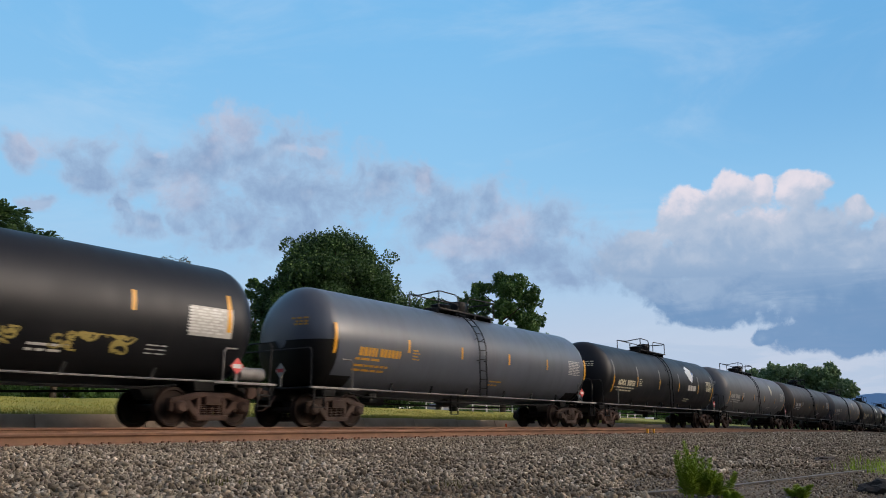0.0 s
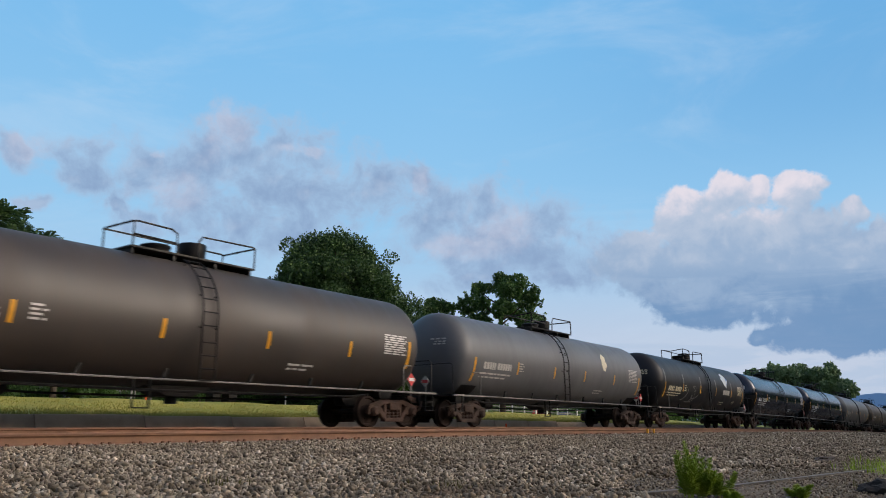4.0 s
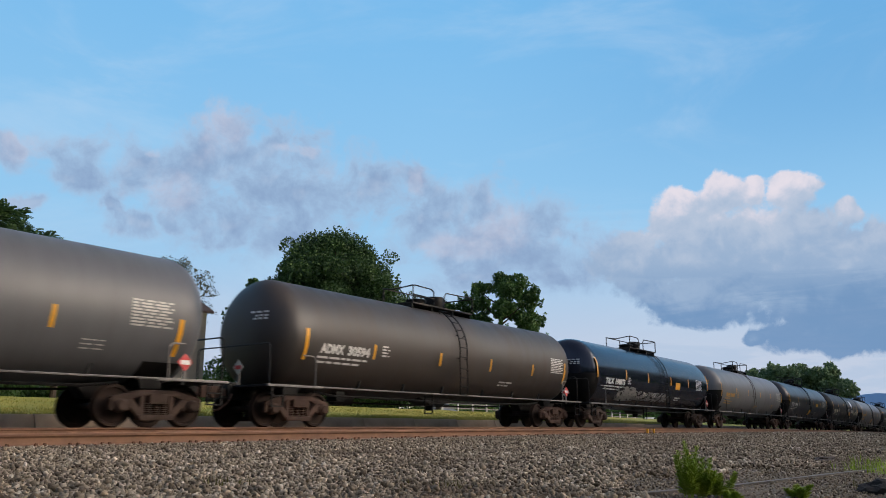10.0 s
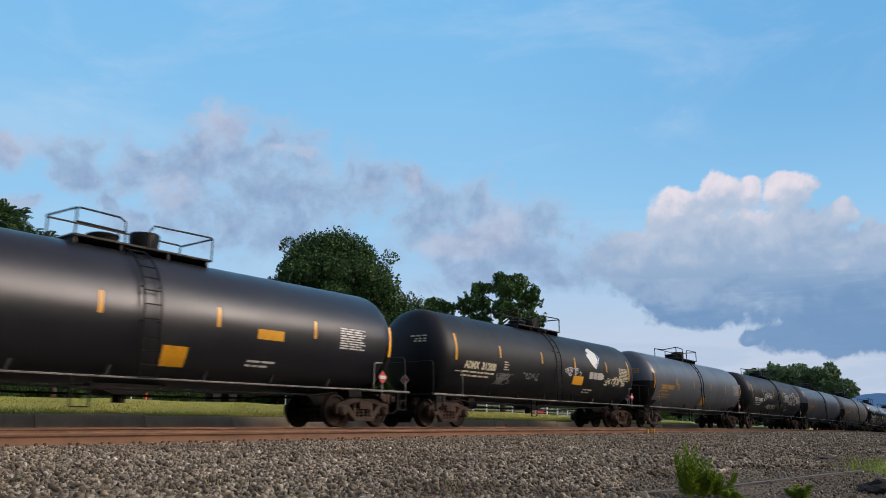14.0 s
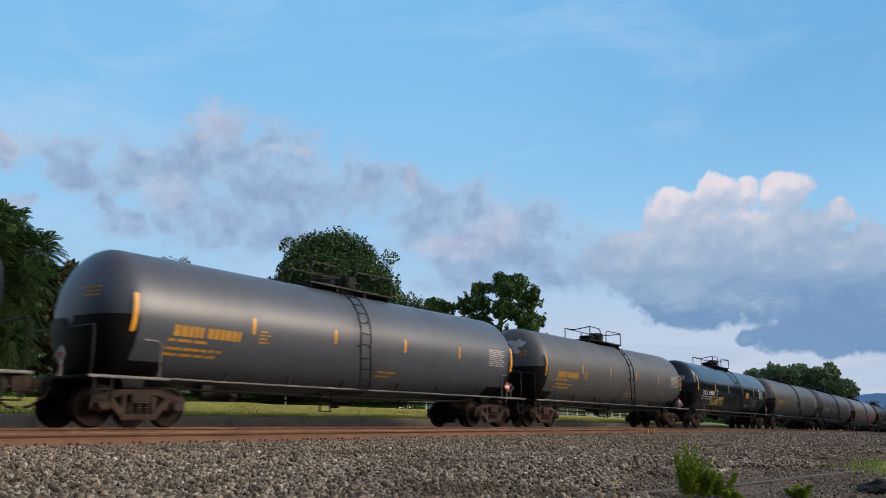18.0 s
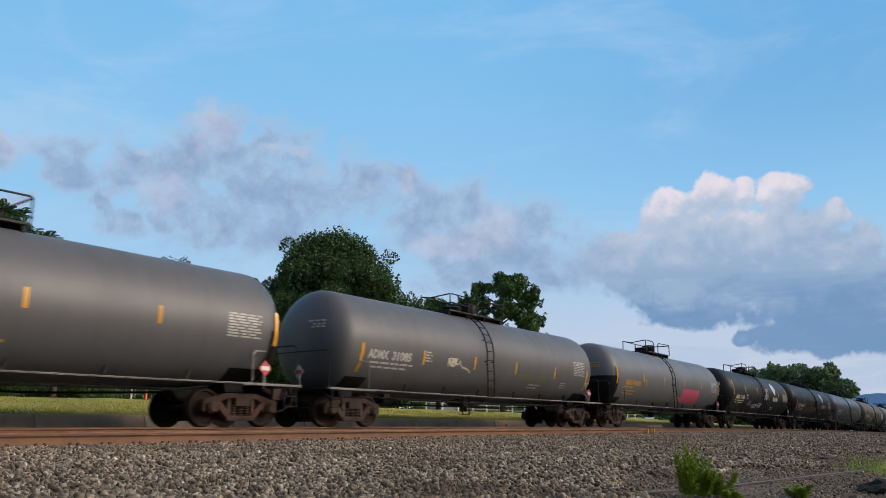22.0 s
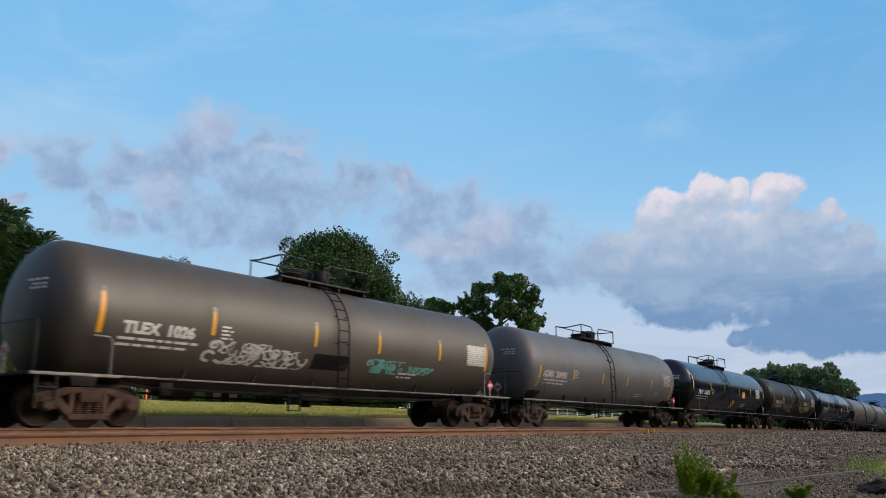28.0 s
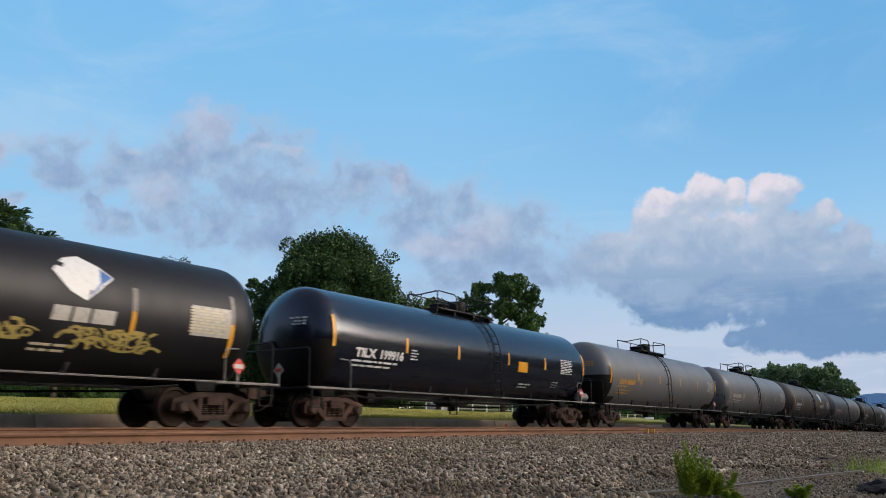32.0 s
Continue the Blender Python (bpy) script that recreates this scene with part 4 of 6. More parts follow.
def rocks(points, sizes, rng, blocky):
    """Angular broken stones: verts and triangles."""
    if blocky:
        base = np.array([(x, y, z) for z in (-1, 1) for y in (-1, 1) for x in (-1, 1)], float) * 0.72
        tri = np.array([(0, 2, 1), (1, 2, 3), (4, 5, 6), (5, 7, 6), (0, 1, 4), (1, 5, 4), (2, 6, 3), (3, 6, 7), (0, 4, 2), (2, 4, 6), (1, 3, 5), (3, 7, 5)])
    else:
        base = np.array([(1, 0, 0), (-1, 0, 0), (0, 1, 0), (0, -1, 0), (0, 0, 1), (0, 0, -1)], float)
        tri = np.array([(0, 2, 4), (2, 1, 4), (1, 3, 4), (3, 0, 4), (2, 0, 5), (1, 2, 5), (3, 1, 5), (0, 3, 5)])
    n, k = len(points), len(base)
    v = np.repeat(base[None], n, 0) + rng.uniform(-0.42, 0.42, (n, k, 3))
    v *= rng.uniform(0.65, 1.2, (n, 1, 3)) * np.array([1.15, 0.95, 0.66])
    q = rng.normal(size=(n, 4))
    q /= np.linalg.norm(q, axis=1)[:, None]
    w, x, y, z = q.T
    rot = np.stack([np.stack([1 - 2 * (y * y + z * z), 2 * (x * y - z * w), 2 * (x * z + y * w)], 1),
                    np.stack([2 * (x * y + z * w), 1 - 2 * (x * x + z * z), 2 * (y * z - x * w)], 1),
                    np.stack([2 * (x * z - y * w), 2 * (y * z + x * w), 1 - 2 * (x * x + y * y)], 1)], 1)
    v = np.einsum("nij,nkj->nki", rot, v) * (sizes[:, None, None] / 2) + points[:, None, :]
    return v.reshape(-1, 3), (tri[None] + k * np.arange(n)[:, None, None]).reshape(-1, 3)


def make_ballast():
    rng = np.random.default_rng(4)
    verts, faces = [], []
    for r0, r1, a0, a1, density, lo, hi in ((2.6, 7, 18, 88, 2300, 0.02, 0.053), (7, 12, 18, 87, 1250, 0.024, 0.06), (12, 20, 22, 87, 640, 0.028, 0.064), (20, 34, 55, 88, 260, 0.036, 0.072), (34, 60, 70, 89, 90, 0.05, 0.09)):
        n = int(0.5 * radians(a1 - a0) * (r1 * r1 - r0 * r0) * density)
        r = np.sqrt(rng.uniform(r0 * r0, r1 * r1, n))
        a = np.radians(rng.uniform(a0, a1, n))
        x, y = r * np.sin(a), r * np.cos(a)
        s = lo + (hi - lo) * rng.beta(1.6, 2.6, n)
        edge = 2.35 + 0.5 * np.sin(x * 1.7) * np.cos(x * 0.6)
        ok = (y > edge) & (y < 10.98) | (rng.random(n) < 0.10) & (y > 0.3) & (y < 2.6)
        s = np.where(y < edge, s * 0.42, s)
        x, y, s = x[ok], y[ok], s[ok]
        z = np.array([ground_z(u, v) for u, v in zip(x, y)]) + rng.uniform(-0.3, 0.75, len(s)) * s
        v, f = rocks(np.stack([x, y, z], 1), s, rng, r1 < 13)
        faces.append(f + sum(len(q) for q in verts))
        verts.append(v)
    # fine gravel where the bed runs out into the soil
    n = 26000
    x = 3.0 + 19 * rng.beta(1.0, 2.2, n)
    y = rng.uniform(0.35, 3.0, n)
    s = rng.uniform(0.006, 0.024, n) * (0.8 + 0.05 * x)
    z = np.array([ground_z(u, v) for u, v in zip(x, y)]) + rng.uniform(-0.1, 0.4, n) * s
    v, f = rocks(np.stack([x, y, z], 1), s, rng, False)
    faces.append(f + sum(len(q) for q in verts))
    verts.append(v)
    thing("ballast", fast_mesh("ballast", np.concatenate(verts), np.concatenate(faces), stone_material()), "angular grey-brown crushed stones of the track bed", "gravel", kind="stuff")


make_ballast()

# ---- the two tracks ----
def rail_material(name, web, head):
    m, nt, b = material(name)
    co = coords(nt)
    geo = nt.nodes.new("ShaderNodeNewGeometry")
    sep = nt.nodes.new("ShaderNodeSeparateXYZ")
    link(nt, geo.outputs["Normal"], sep.inputs[0])
    n1 = noise_node(nt, co, 2.2, 6, 0.7)
    c = mixed(nt, steps(nt, n1, 0.35, 0.7), web, tuple(0.62 * v for v in web))
    c = mixed(nt, math_node(nt, "MULTIPLY", noise_node(nt, co, 60, 3), 0.4), c, (0.07, 0.035, 0.022))
    link(nt, c, b.inputs["Base Color"])
    b.inputs["Roughness"].default_value = 0.72
    bumped(nt, b, noise_node(nt, co, 90, 3), 0.25, 0.004)
    return m


M_RAIL = rail_material("rail_rust", (0.24, 0.118, 0.06), (0.3, 0.2, 0.15))
M_TIE = weathered("tie_wood", (0.06, 0.047, 0.038), (0.12, 0.10, 0.085), 0.9, 0, 4.0, 0.5)
M_SPIKE = weathered("spike_rust", (0.12, 0.06, 0.035), (0.2, 0.09, 0.045), 0.8, 0.2, 20.0)


def rail_mesh(y, drop, x0, x1):
    prof = [(-0.076, -0.186), (0.076, -0.186), (0.076, -0.175), (0.02, -0.155), (0.009, -0.12), (0.009, -0.06), (0.022, -0.045), (0.037, -0.036), (0.037, -0.008), (0.026, 0.0),
            (-0.026, 0.0), (-0.037, -0.008), (-0.037, -0.036), (-0.022, -0.045), (-0.009, -0.06), (-0.009, -0.12), (-0.02, -0.155), (-0.076, -0.175)]
    xs = list(np.arange(x0, x1, 6.0)) + [x1]
    n = len(prof)
    v = [(x, y + a, lane(x) + drop + b) for x in xs for a, b in prof]
    f = [(i * n + k, i * n + (k + 1) % n, (i + 1) * n + (k + 1) % n, (i + 1) * n + k) for i in range(len(xs) - 1) for k in range(n)]
    me = Shape().add(v, f).mesh("rail", M_RAIL, 0, 30)
    return me


def make_track(y, drop, x0, x1, tie0, tie1, label):
    tr = new("railway_track")
    tagged(tr, label, "railway track", kind="structure")
    for s in (-0.755, 0.755):
        part("rail", rail_mesh(y + s, drop, x0, x1), tr, "rust-brown steel rail")
    tie = Shape().box(-0.115, 0.115, -1.3, 1.3, -0.18, 0.0).mesh("tie", M_TIE, 0.008)
    sh = Shape().box(-0.1, 0.1, -0.17, 0.17, 0.0, 0.018)
    for a, b in ((-0.06, -0.1), (0.06, -0.1), (0.0, 0.1)):
        sh.prism([(a - 0.011, 0.0), (a + 0.011, 0.0), (a + 0.02, 0.06), (a + 0.012, 0.075), (a - 0.012, 0.075), (a - 0.02, 0.06)], b - 0.012, b + 0.02)
    plate = sh.mesh("tie_plate", M_SPIKE)
    clip = Shape().prism([(-0.02, 0.0), (0.02, 0.0), (0.018, 0.035), (0.0, 0.05), (-0.018, 0.035)], -0.11, -0.045).mesh("rail_anchor", M_SPIKE)
    rnd = random.Random(int(y))
    x = tie0
    while x < tie1:
        z = lane(x) + drop - 0.205
        sk = rnd.uniform(-1.5, 1.5)
        part("tie", tie, tr, "", pose(x, y + rnd.uniform(-0.03, 0.03), z, 0, 0, sk))
        for s in (-0.755, 0.755):
            if s < 0 or x < 30:
                part("tie_plate", plate, tr, "", pose(x, y + s, z, 0, 0, 0))
        if x < 60:
            part("rail_anchor", clip, tr, "", pose(x + 0.17 * rnd.choice((-1, 1)), y - 0.755, z, 0, 0, 0))
        x += 0.5 + rnd.uniform(-0.03, 0.03)
    return tr


make_track(NEAR_Y, NEAR_DROP, -60, 600, 3.0, 118, "empty railway track with rust-brown rails on stone ballast")
make_track(RAIL_Y, 0.0, -560, 760, 5.0, 45, "railway track that carries the train")

# ---- concrete edging along the foot of the bank ----
M_CONCRETE = weathered("old_concrete", (0.56, 0.43, 0.29), (0.26, 0.185, 0.12), 0.9, 0, 0.5, 0.5, 0.95, 30)
_edge = new("retaining_edge")
tagged(_edge, "low weathered concrete edging at the foot of the grass bank", "concrete edging", kind="structure")
_blk = Shape().add([(-1.49, -0.42, -0.5), (1.49, -0.42, -0.5), (1.49, 0.18, -0.5), (-1.49, 0.18, -0.5), (-1.49, -0.1, 0.33), (1.49, -0.1, 0.33), (1.49, 0.18, 0.33), (-1.49, 0.18, 0.33)], [(0, 3, 2, 1), (4, 5, 6, 7), (0, 1, 5, 4), (1, 2, 6, 5), (2, 3, 7, 6), (3, 0, 4, 7)]).mesh("concrete_block", M_CONCRETE, 0.02)
_rnd = random.Random(8)
for _j in range(17):
    _x = 2.0 + _j * 3.0
    part("concrete_block", _blk, _edge, "", pose(_x, 19.6 + _rnd.uniform(-0.02, 0.02), lane(_x) + _rnd.uniform(-0.02, 0.012) - 0.012 * max(0, _j - 8), 0, _rnd.uniform(-0.2, 0.2), _rnd.uniform(-0.2, 0.2)))


# ---- trees ----
def leaf_material(name, dark, mid, light):
    m, nt, b = material(name)
    g = nt.nodes.new("ShaderNodeNewGeometry")
    c = ramp(nt, g.outputs["Random Per Island"], [(0.0, dark), (0.55, mid), (1.0, light)])
    c = mixed(nt, steps(nt, noise_node(nt, coords(nt), 0.35, 3), 0.4, 0.7), c, mid)
    link(nt, c, b.inputs["Base Color"])
    b.inputs["Roughness"].default_value = 0.6
    b.inputs["Specular IOR Level"].default_value = 0.25
    tr = nt.nodes.new("ShaderNodeBsdfTranslucent")
    link(nt, c, tr.inputs["Color"])
    mx = nt.nodes.new("ShaderNodeMixShader")
    mx.inputs[0].default_value = 0.25
    link(nt, b.outputs[0], mx.inputs[1])
    link(nt, tr.outputs[0], mx.inputs[2])
    link(nt, mx.outputs[0], nt.nodes["Material Output"].inputs[0])
    return m


M_BARK = weathered("bark", (0.07, 0.055, 0.042), (0.035, 0.028, 0.022), 0.9, 0, 3.0, 0.8)
M_LEAF_DARK = leaf_material("maple_leaf", (0.02, 0.045, 0.016), (0.04, 0.085, 0.026), (0.08, 0.14, 0.045))
M_LEAF = leaf_material("green_leaf", (0.03, 0.07, 0.02), (0.06, 0.125, 0.034), (0.11, 0.18, 0.055))
# paler copy of the leaf colours, with distance haze painted in
M_LEAF_HAZE = leaf_material("haze_painted_leaf", (0.08, 0.14, 0.07), (0.14, 0.22, 0.11), (0.2, 0.28, 0.15))
M_LEAF_DULL = leaf_material("dull_leaf", (0.025, 0.03, 0.014), (0.05, 0.055, 0.026), (0.08, 0.08, 0.045))


def leaves(centres, radii, count, size, rng, mat, name):
    """Small folded leaves in clumps."""
    idx = rng.choice(len(centres), count, p=radii ** 2 / (radii ** 2).sum())
    d = rng.normal(size=(count, 3))
    d /= np.linalg.norm(d, axis=1)[:, None]
    rad = rng.uniform(0.45, 1.0, count) ** 0.6
    p = centres[idx] + d * (radii[idx] * rad)[:, None] * np.array([1, 1, 0.8])
    a = rng.normal(size=(count, 3)) + np.array([0, 0, -0.5])
    a /= np.linalg.norm(a, axis=1)[:, None]
    b = np.cross(a, rng.normal(size=(count, 3)))
    b /= np.linalg.norm(b, axis=1)[:, None] + 1e-6
    s = size * rng.uniform(0.6, 1.4, count)[:, None]
    c = np.cross(a, b)
    v = np.stack([p, p + (a * 0.5 + b * 0.42) * s + c * s * 0.1, p + a * s, p + (a * 0.5 - b * 0.42) * s + c * s * 0.1], 1).reshape(-1, 3)
    o = 4 * np.arange(count)[:, None]
    f = np.concatenate([o + np.array([[0, 1, 2]]), o + np.array([[0, 2, 3]])], 0)
    return fast_mesh(name, v, f, mat)


def fronds(centres, radii, count, length, rng, mat, name):
    """Drooping feathered leaves: each a bent stalk with pairs of narrow leaflets."""
    idx = rng.choice(len(centres), count, p=radii ** 2 / (radii ** 2).sum())
    d = rng.normal(size=(count, 3)) + np.array([0, 0, 0.45])
    d /= np.linalg.norm(d, axis=1)[:, None]
    base = centres[idx] + d * (radii[idx] * rng.uniform(0.3, 0.8, count))[:, None]
    ln = length * rng.uniform(0.6, 1.25, count)[:, None]
    side = np.cross(d, np.array([0, 0, 1.0]))
    side /= np.linalg.norm(side, axis=1)[:, None] + 1e-6
    down = np.array([0, 0, -1.0])
    out = []
    for k in np.linspace(0.15, 1.0, 8):
        p = base + d * ln * k + down * ln * 0.45 * k * k
        for sg in (-1, 1):
            a = (side * sg * 0.9 + d * 0.45 + down * (0.15 + 0.45 * k)) * ln * 0.3 * (1.1 - 0.5 * k)
            w = d * ln * 0.05
            out.append(np.stack([p, p + a * 0.45 + w, p + a, p + a * 0.45 - w], 1))
    v = np.concatenate(out).reshape(-1, 3)
    o = 4 * np.arange(len(v) // 4)[:, None]
    return fast_mesh(name, v, np.concatenate([o + np.array([[0, 1, 2]]), o + np.array([[0, 2, 3]])], 0), mat)


def tree(x, y, height, width, crown_from, mat, count, leaf, seed, label, name="tree", thin=1.0, lobes=26, squash=1.0, peak=0.42, bulge=(2.2, 0.6), spires=0, feathered=False):
    rng = np.random.default_rng(seed)
    z0 = ground_z(x, y) - 0.1
    t = new(name)
    t.matrix_world = Matrix.Translation((x, y, z0))
    tagged(t, label, "tree")
    sh = Shape()
    lean = rng.uniform(-0.3, 0.3, 2)
    top = height * 0.82
    sh.tube([(lean[0] * k, lean[1] * k, top * k) for k in (0, 0.15, 0.35, 0.6, 0.8, 1.0)], height * 0.024, 9, height * 0.004)
    centres, radii = [], []
    for j in range(lobes):
        k = crown_from + (1 - crown_from) * (j + 0.5) / lobes
        u = (k - crown_from) / (1 - crown_from)
        prof = max(0.12, 1 - (abs(u - peak) / (1.04 - peak)) ** bulge[0]) ** bulge[1]
        a = j * 2.399 + rng.uniform(-0.5, 0.5)
        rr = width / 2 * prof * rng.uniform(0.45, 0.98)
        c = np.array([math.cos(a) * rr, math.sin(a) * rr * squash, height * k * 0.97])
        zb = max(height * crown_from * 0.7, c[2] - rr * 0.7)
        b = Vector((lean[0] * zb / height, lean[1] * zb / height, zb))
        mid = b.lerp(Vector(c), 0.5) + Vector((0, 0, -0.06 * rr))
        sh.tube([b, mid, Vector(c)], height * 0.008, 6, height * 0.0018)
        centres.append(c)
        radii.append(width * rng.uniform(0.10, 0.19) * thin)
        for q in range(3):
            dd = rng.normal(size=3) * width * 0.055
            centres.append(c + dd)
            radii.append(width * rng.uniform(0.05, 0.10) * thin)
    # shoots that stand out of the crown and fray its outline
    for j in range(spires):
        u = rng.uniform(0.12, 0.92) ** 0.75
        prof = max(0.05, 1 - (abs(u - peak) / (1.04 - peak)) ** bulge[0]) ** bulge[1]
        a, rr = rng.uniform(0, 6.283), width / 2 * prof * rng.uniform(0.8, 0.97)
        c = np.array([math.cos(a) * rr, math.sin(a) * rr * squash, height * (crown_from + (1 - crown_from) * u) * 0.98])
        for q in range(3):
            centres.append(c + np.array([math.cos(a) * 0.12 * q, math.sin(a) * 0.12 * q, 0.22 * q]))
            radii.append(width * (0.026 - 0.006 * q))
    part("trunk", sh.mesh("trunk", M_BARK), t)
    part("crown", (fronds if feathered else leaves)(np.array(centres), np.array(radii), count, leaf, rng, mat, "crown"), t, "leafy crown with gaps and a ragged outline")
    return t


tree(14.7, 36.6, 8.3, 6.4, 0.1, M_LEAF_DARK, 12000, 0.7, 11, "dark green tree with drooping feathered leaves on the grass bank", lobes=40, spires=30, feathered=True)
tree(22.0, 52.0, 9.5, 6.0, 0.1, M_LEAF, 9000, 0.36, 31, "green tree beside the grey house")
tree(18.4, 36.2, 6.6, 3.8, 0.22, M_LEAF_DULL, 9000, 0.2, 33, "thin grey-green tree beside the bank", lobes=24, thin=0.9)
tree(41.8, 62.2, 14.3, 7.8, 0.42, M_LEAF_DULL, 9000, 0.15, 12, "sparse half-bare tree behind the house", thin=0.8, lobes=40)
tree(51.1, 61.5, 14.2, 3.2, 0.4, M_LEAF, 3000, 0.34, 13, "slim green tree behind the house", lobes=12)
tree(41.3, 40.95, 12.75, 14.2, 0.06, M_LEAF_DARK, 210000, 0.175, 14, "large dense dark green maple tree", lobes=170, thin=0.74, peak=0.26, bulge=(1.7, 0.72), spires=240)
tree(52.6, 32.8, 11.2, 7.2, 0.2, M_LEAF, 52000, 0.175, 15, "green broadleaf tree with gaps in its crown", lobes=30, thin=0.8, peak=0.56, bulge=(3.0, 0.5), spires=80)
tree(49.9, 37.2, 9.4, 3.6, 0.12, M_LEAF, 16000, 0.2, 16, "narrow young green tree on the bank", lobes=20, thin=0.9, spires=40)
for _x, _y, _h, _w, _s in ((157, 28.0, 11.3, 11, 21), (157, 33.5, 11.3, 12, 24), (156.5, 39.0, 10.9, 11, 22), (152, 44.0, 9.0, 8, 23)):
    tree(_x, _y, _h, _w, 0.1, M_LEAF_HAZE, 18000, 0.5, _s, "distant green tree beside the line", lobes=24)


# ---- grey gabled house on the bank ----
M_SIDING = weathered("grey_siding", (0.30, 0.29, 0.28), (0.22, 0.21, 0.2), 0.8, 0, 0.8, 0.1)
M_WING = weathered("cream_siding", (0.42, 0.37, 0.29), (0.33, 0.29, 0.23), 0.8, 0, 0.8, 0.1)
M_ROOF = weathered("brown_shingles", (0.15, 0.10, 0.08), (0.09, 0.065, 0.055), 0.9, 0, 1.2, 0.4)
M_TRIM = plain("white_trim", (0.65, 0.64, 0.62), 0.6, 0, 0.3)
M_BRICK = weathered("chimney_brick", (0.34, 0.29, 0.24), (0.24, 0.2, 0.17), 0.9, 0, 3.0, 0.3)
M_GLASS_DARK = plain("window_glass", (0.02, 0.022, 0.025), 0.08, 0, 0.1)


def house(at):
    h = new("house")
    h.matrix_world = at
    tagged(h, "grey two-storey gabled house with a brown shingle roof", "house")
    w, e, p, d = 5.4, 6.55, 8.0, 9.0      # gable width, eaves, ridge, depth
    part("wall", Shape().prism([(-w / 2, 0), (w / 2, 0), (w / 2, e), (0, p - 0.15), (-w / 2, e)], 0, d).mesh("wall", M_SIDING), h)
    for sx in (-1, 1):
        poly = [(0, p + 0.1), (0, p - 0.12), (sx * (w / 2 + 0.45), e - 0.52), (sx * (w / 2 + 0.45), e - 0.32)]
        part("roof", Shape().prism(poly if sx > 0 else poly[::-1], -0.35, d + 0.35).mesh("roof", M_ROOF, 0.02), h, "brown shingle roof slope")
        poly = [(0, p - 0.02), (0, p - 0.22), (sx * (w / 2 + 0.46), e - 0.62), (sx * (w / 2 + 0.46), e - 0.42)]
        part("bargeboard", Shape().prism(poly if sx > 0 else poly[::-1], -0.42, -0.36).mesh("bargeboard", M_TRIM), h, "white bargeboard")
    part("chimney", Shape().box(1.45, 1.95, 1.2, 1.8, p - 1.6, p + 1.2).box(1.39, 2.01, 1.14, 1.86, p + 1.12, p + 1.25).mesh("chimney", M_BRICK, 0.01), h, "pale rendered chimney")
    for x, z, ww, hh in ((0.55, 5.15, 0.42, 0.7), (-0.3, 3.2, 0.5, 0.95), (1.35, 2.7, 0.55, 1.7)):
        win = part("window", Shape().box(x - ww / 2, x + ww / 2, -0.03, 0.02, z, z + hh).mesh("pane", M_GLASS_DARK), h)
        fr = Shape()
        for a, b, c2, d2 in ((x - ww / 2 - 0.09, x - ww / 2, z - 0.09, z + hh + 0.09), (x + ww / 2, x + ww / 2 + 0.09, z - 0.09, z + hh + 0.09), (x - ww / 2, x + ww / 2, z - 0.09, z), (x - ww / 2, x + ww / 2, z + hh, z + hh + 0.09), (x - ww / 2, x + ww / 2, z + hh / 2 - 0.025, z + hh / 2 + 0.025)):
            fr.box(a, b, -0.06, 0.0, c2, d2)
        part("window_frame", fr.mesh("window_frame", M_TRIM), win, "white window frame")
    part("eave_band", Shape().box(-w / 2 - 0.05, w / 2 + 0.05, -0.12, 0.0, 4.82, 4.94).mesh("eave_band", M_RAILING), h, "dark band across the wall")
    # side wing with its own eaves
    part("wing", Shape().box(w / 2, w / 2 + 3.6, 0.9, 7.0, 0, p - 1.1).mesh("wing", M_WING), h)
    x0, x1, lo, hi = w / 2 - 0.3, w / 2 + 4.0, p - 1.2, p + 0.2
    part("wing_roof", Shape().add([(x0, 0.5, lo), (x1, 0.5, lo), (x1, 3.9, hi), (x0, 3.9, hi), (x0, 0.5, lo + 0.16), (x1, 0.5, lo + 0.16), (x1, 3.9, hi + 0.16), (x0, 3.9, hi + 0.16)],
                                  [(0, 3, 2, 1), (4, 5, 6, 7), (0, 1, 5, 4), (1, 2, 6, 5), (2, 3, 7, 6), (3, 0, 4, 7)]).mesh("wing_roof", M_ROOF, 0.02), h, "brown shingle roof slope")
    return h


house(pose(28.0, 47.3, 1.2, 0, 0, -14))

# ---- orange warning sign on the bank ----
_sign = new("road_sign")
_sign.matrix_world = pose(22.21, 35.64, 1.4, 0, 0, -84)
tagged(_sign, "bright orange-red diamond road works sign on a post", "road sign")
_d = 0.62
part("sign_board", Shape().prism([(0, 2.06 - _d), (_d, 2.06), (0, 2.06 + _d), (-_d, 2.06)], -0.02, 0.02).mesh("sign_board", M_ORANGE), _sign, "bright orange diamond board")
part("post", Shape().box(-0.03, 0.03, 0.02, 0.07, 0, 2.5).mesh("post", M_PIPE), _sign)


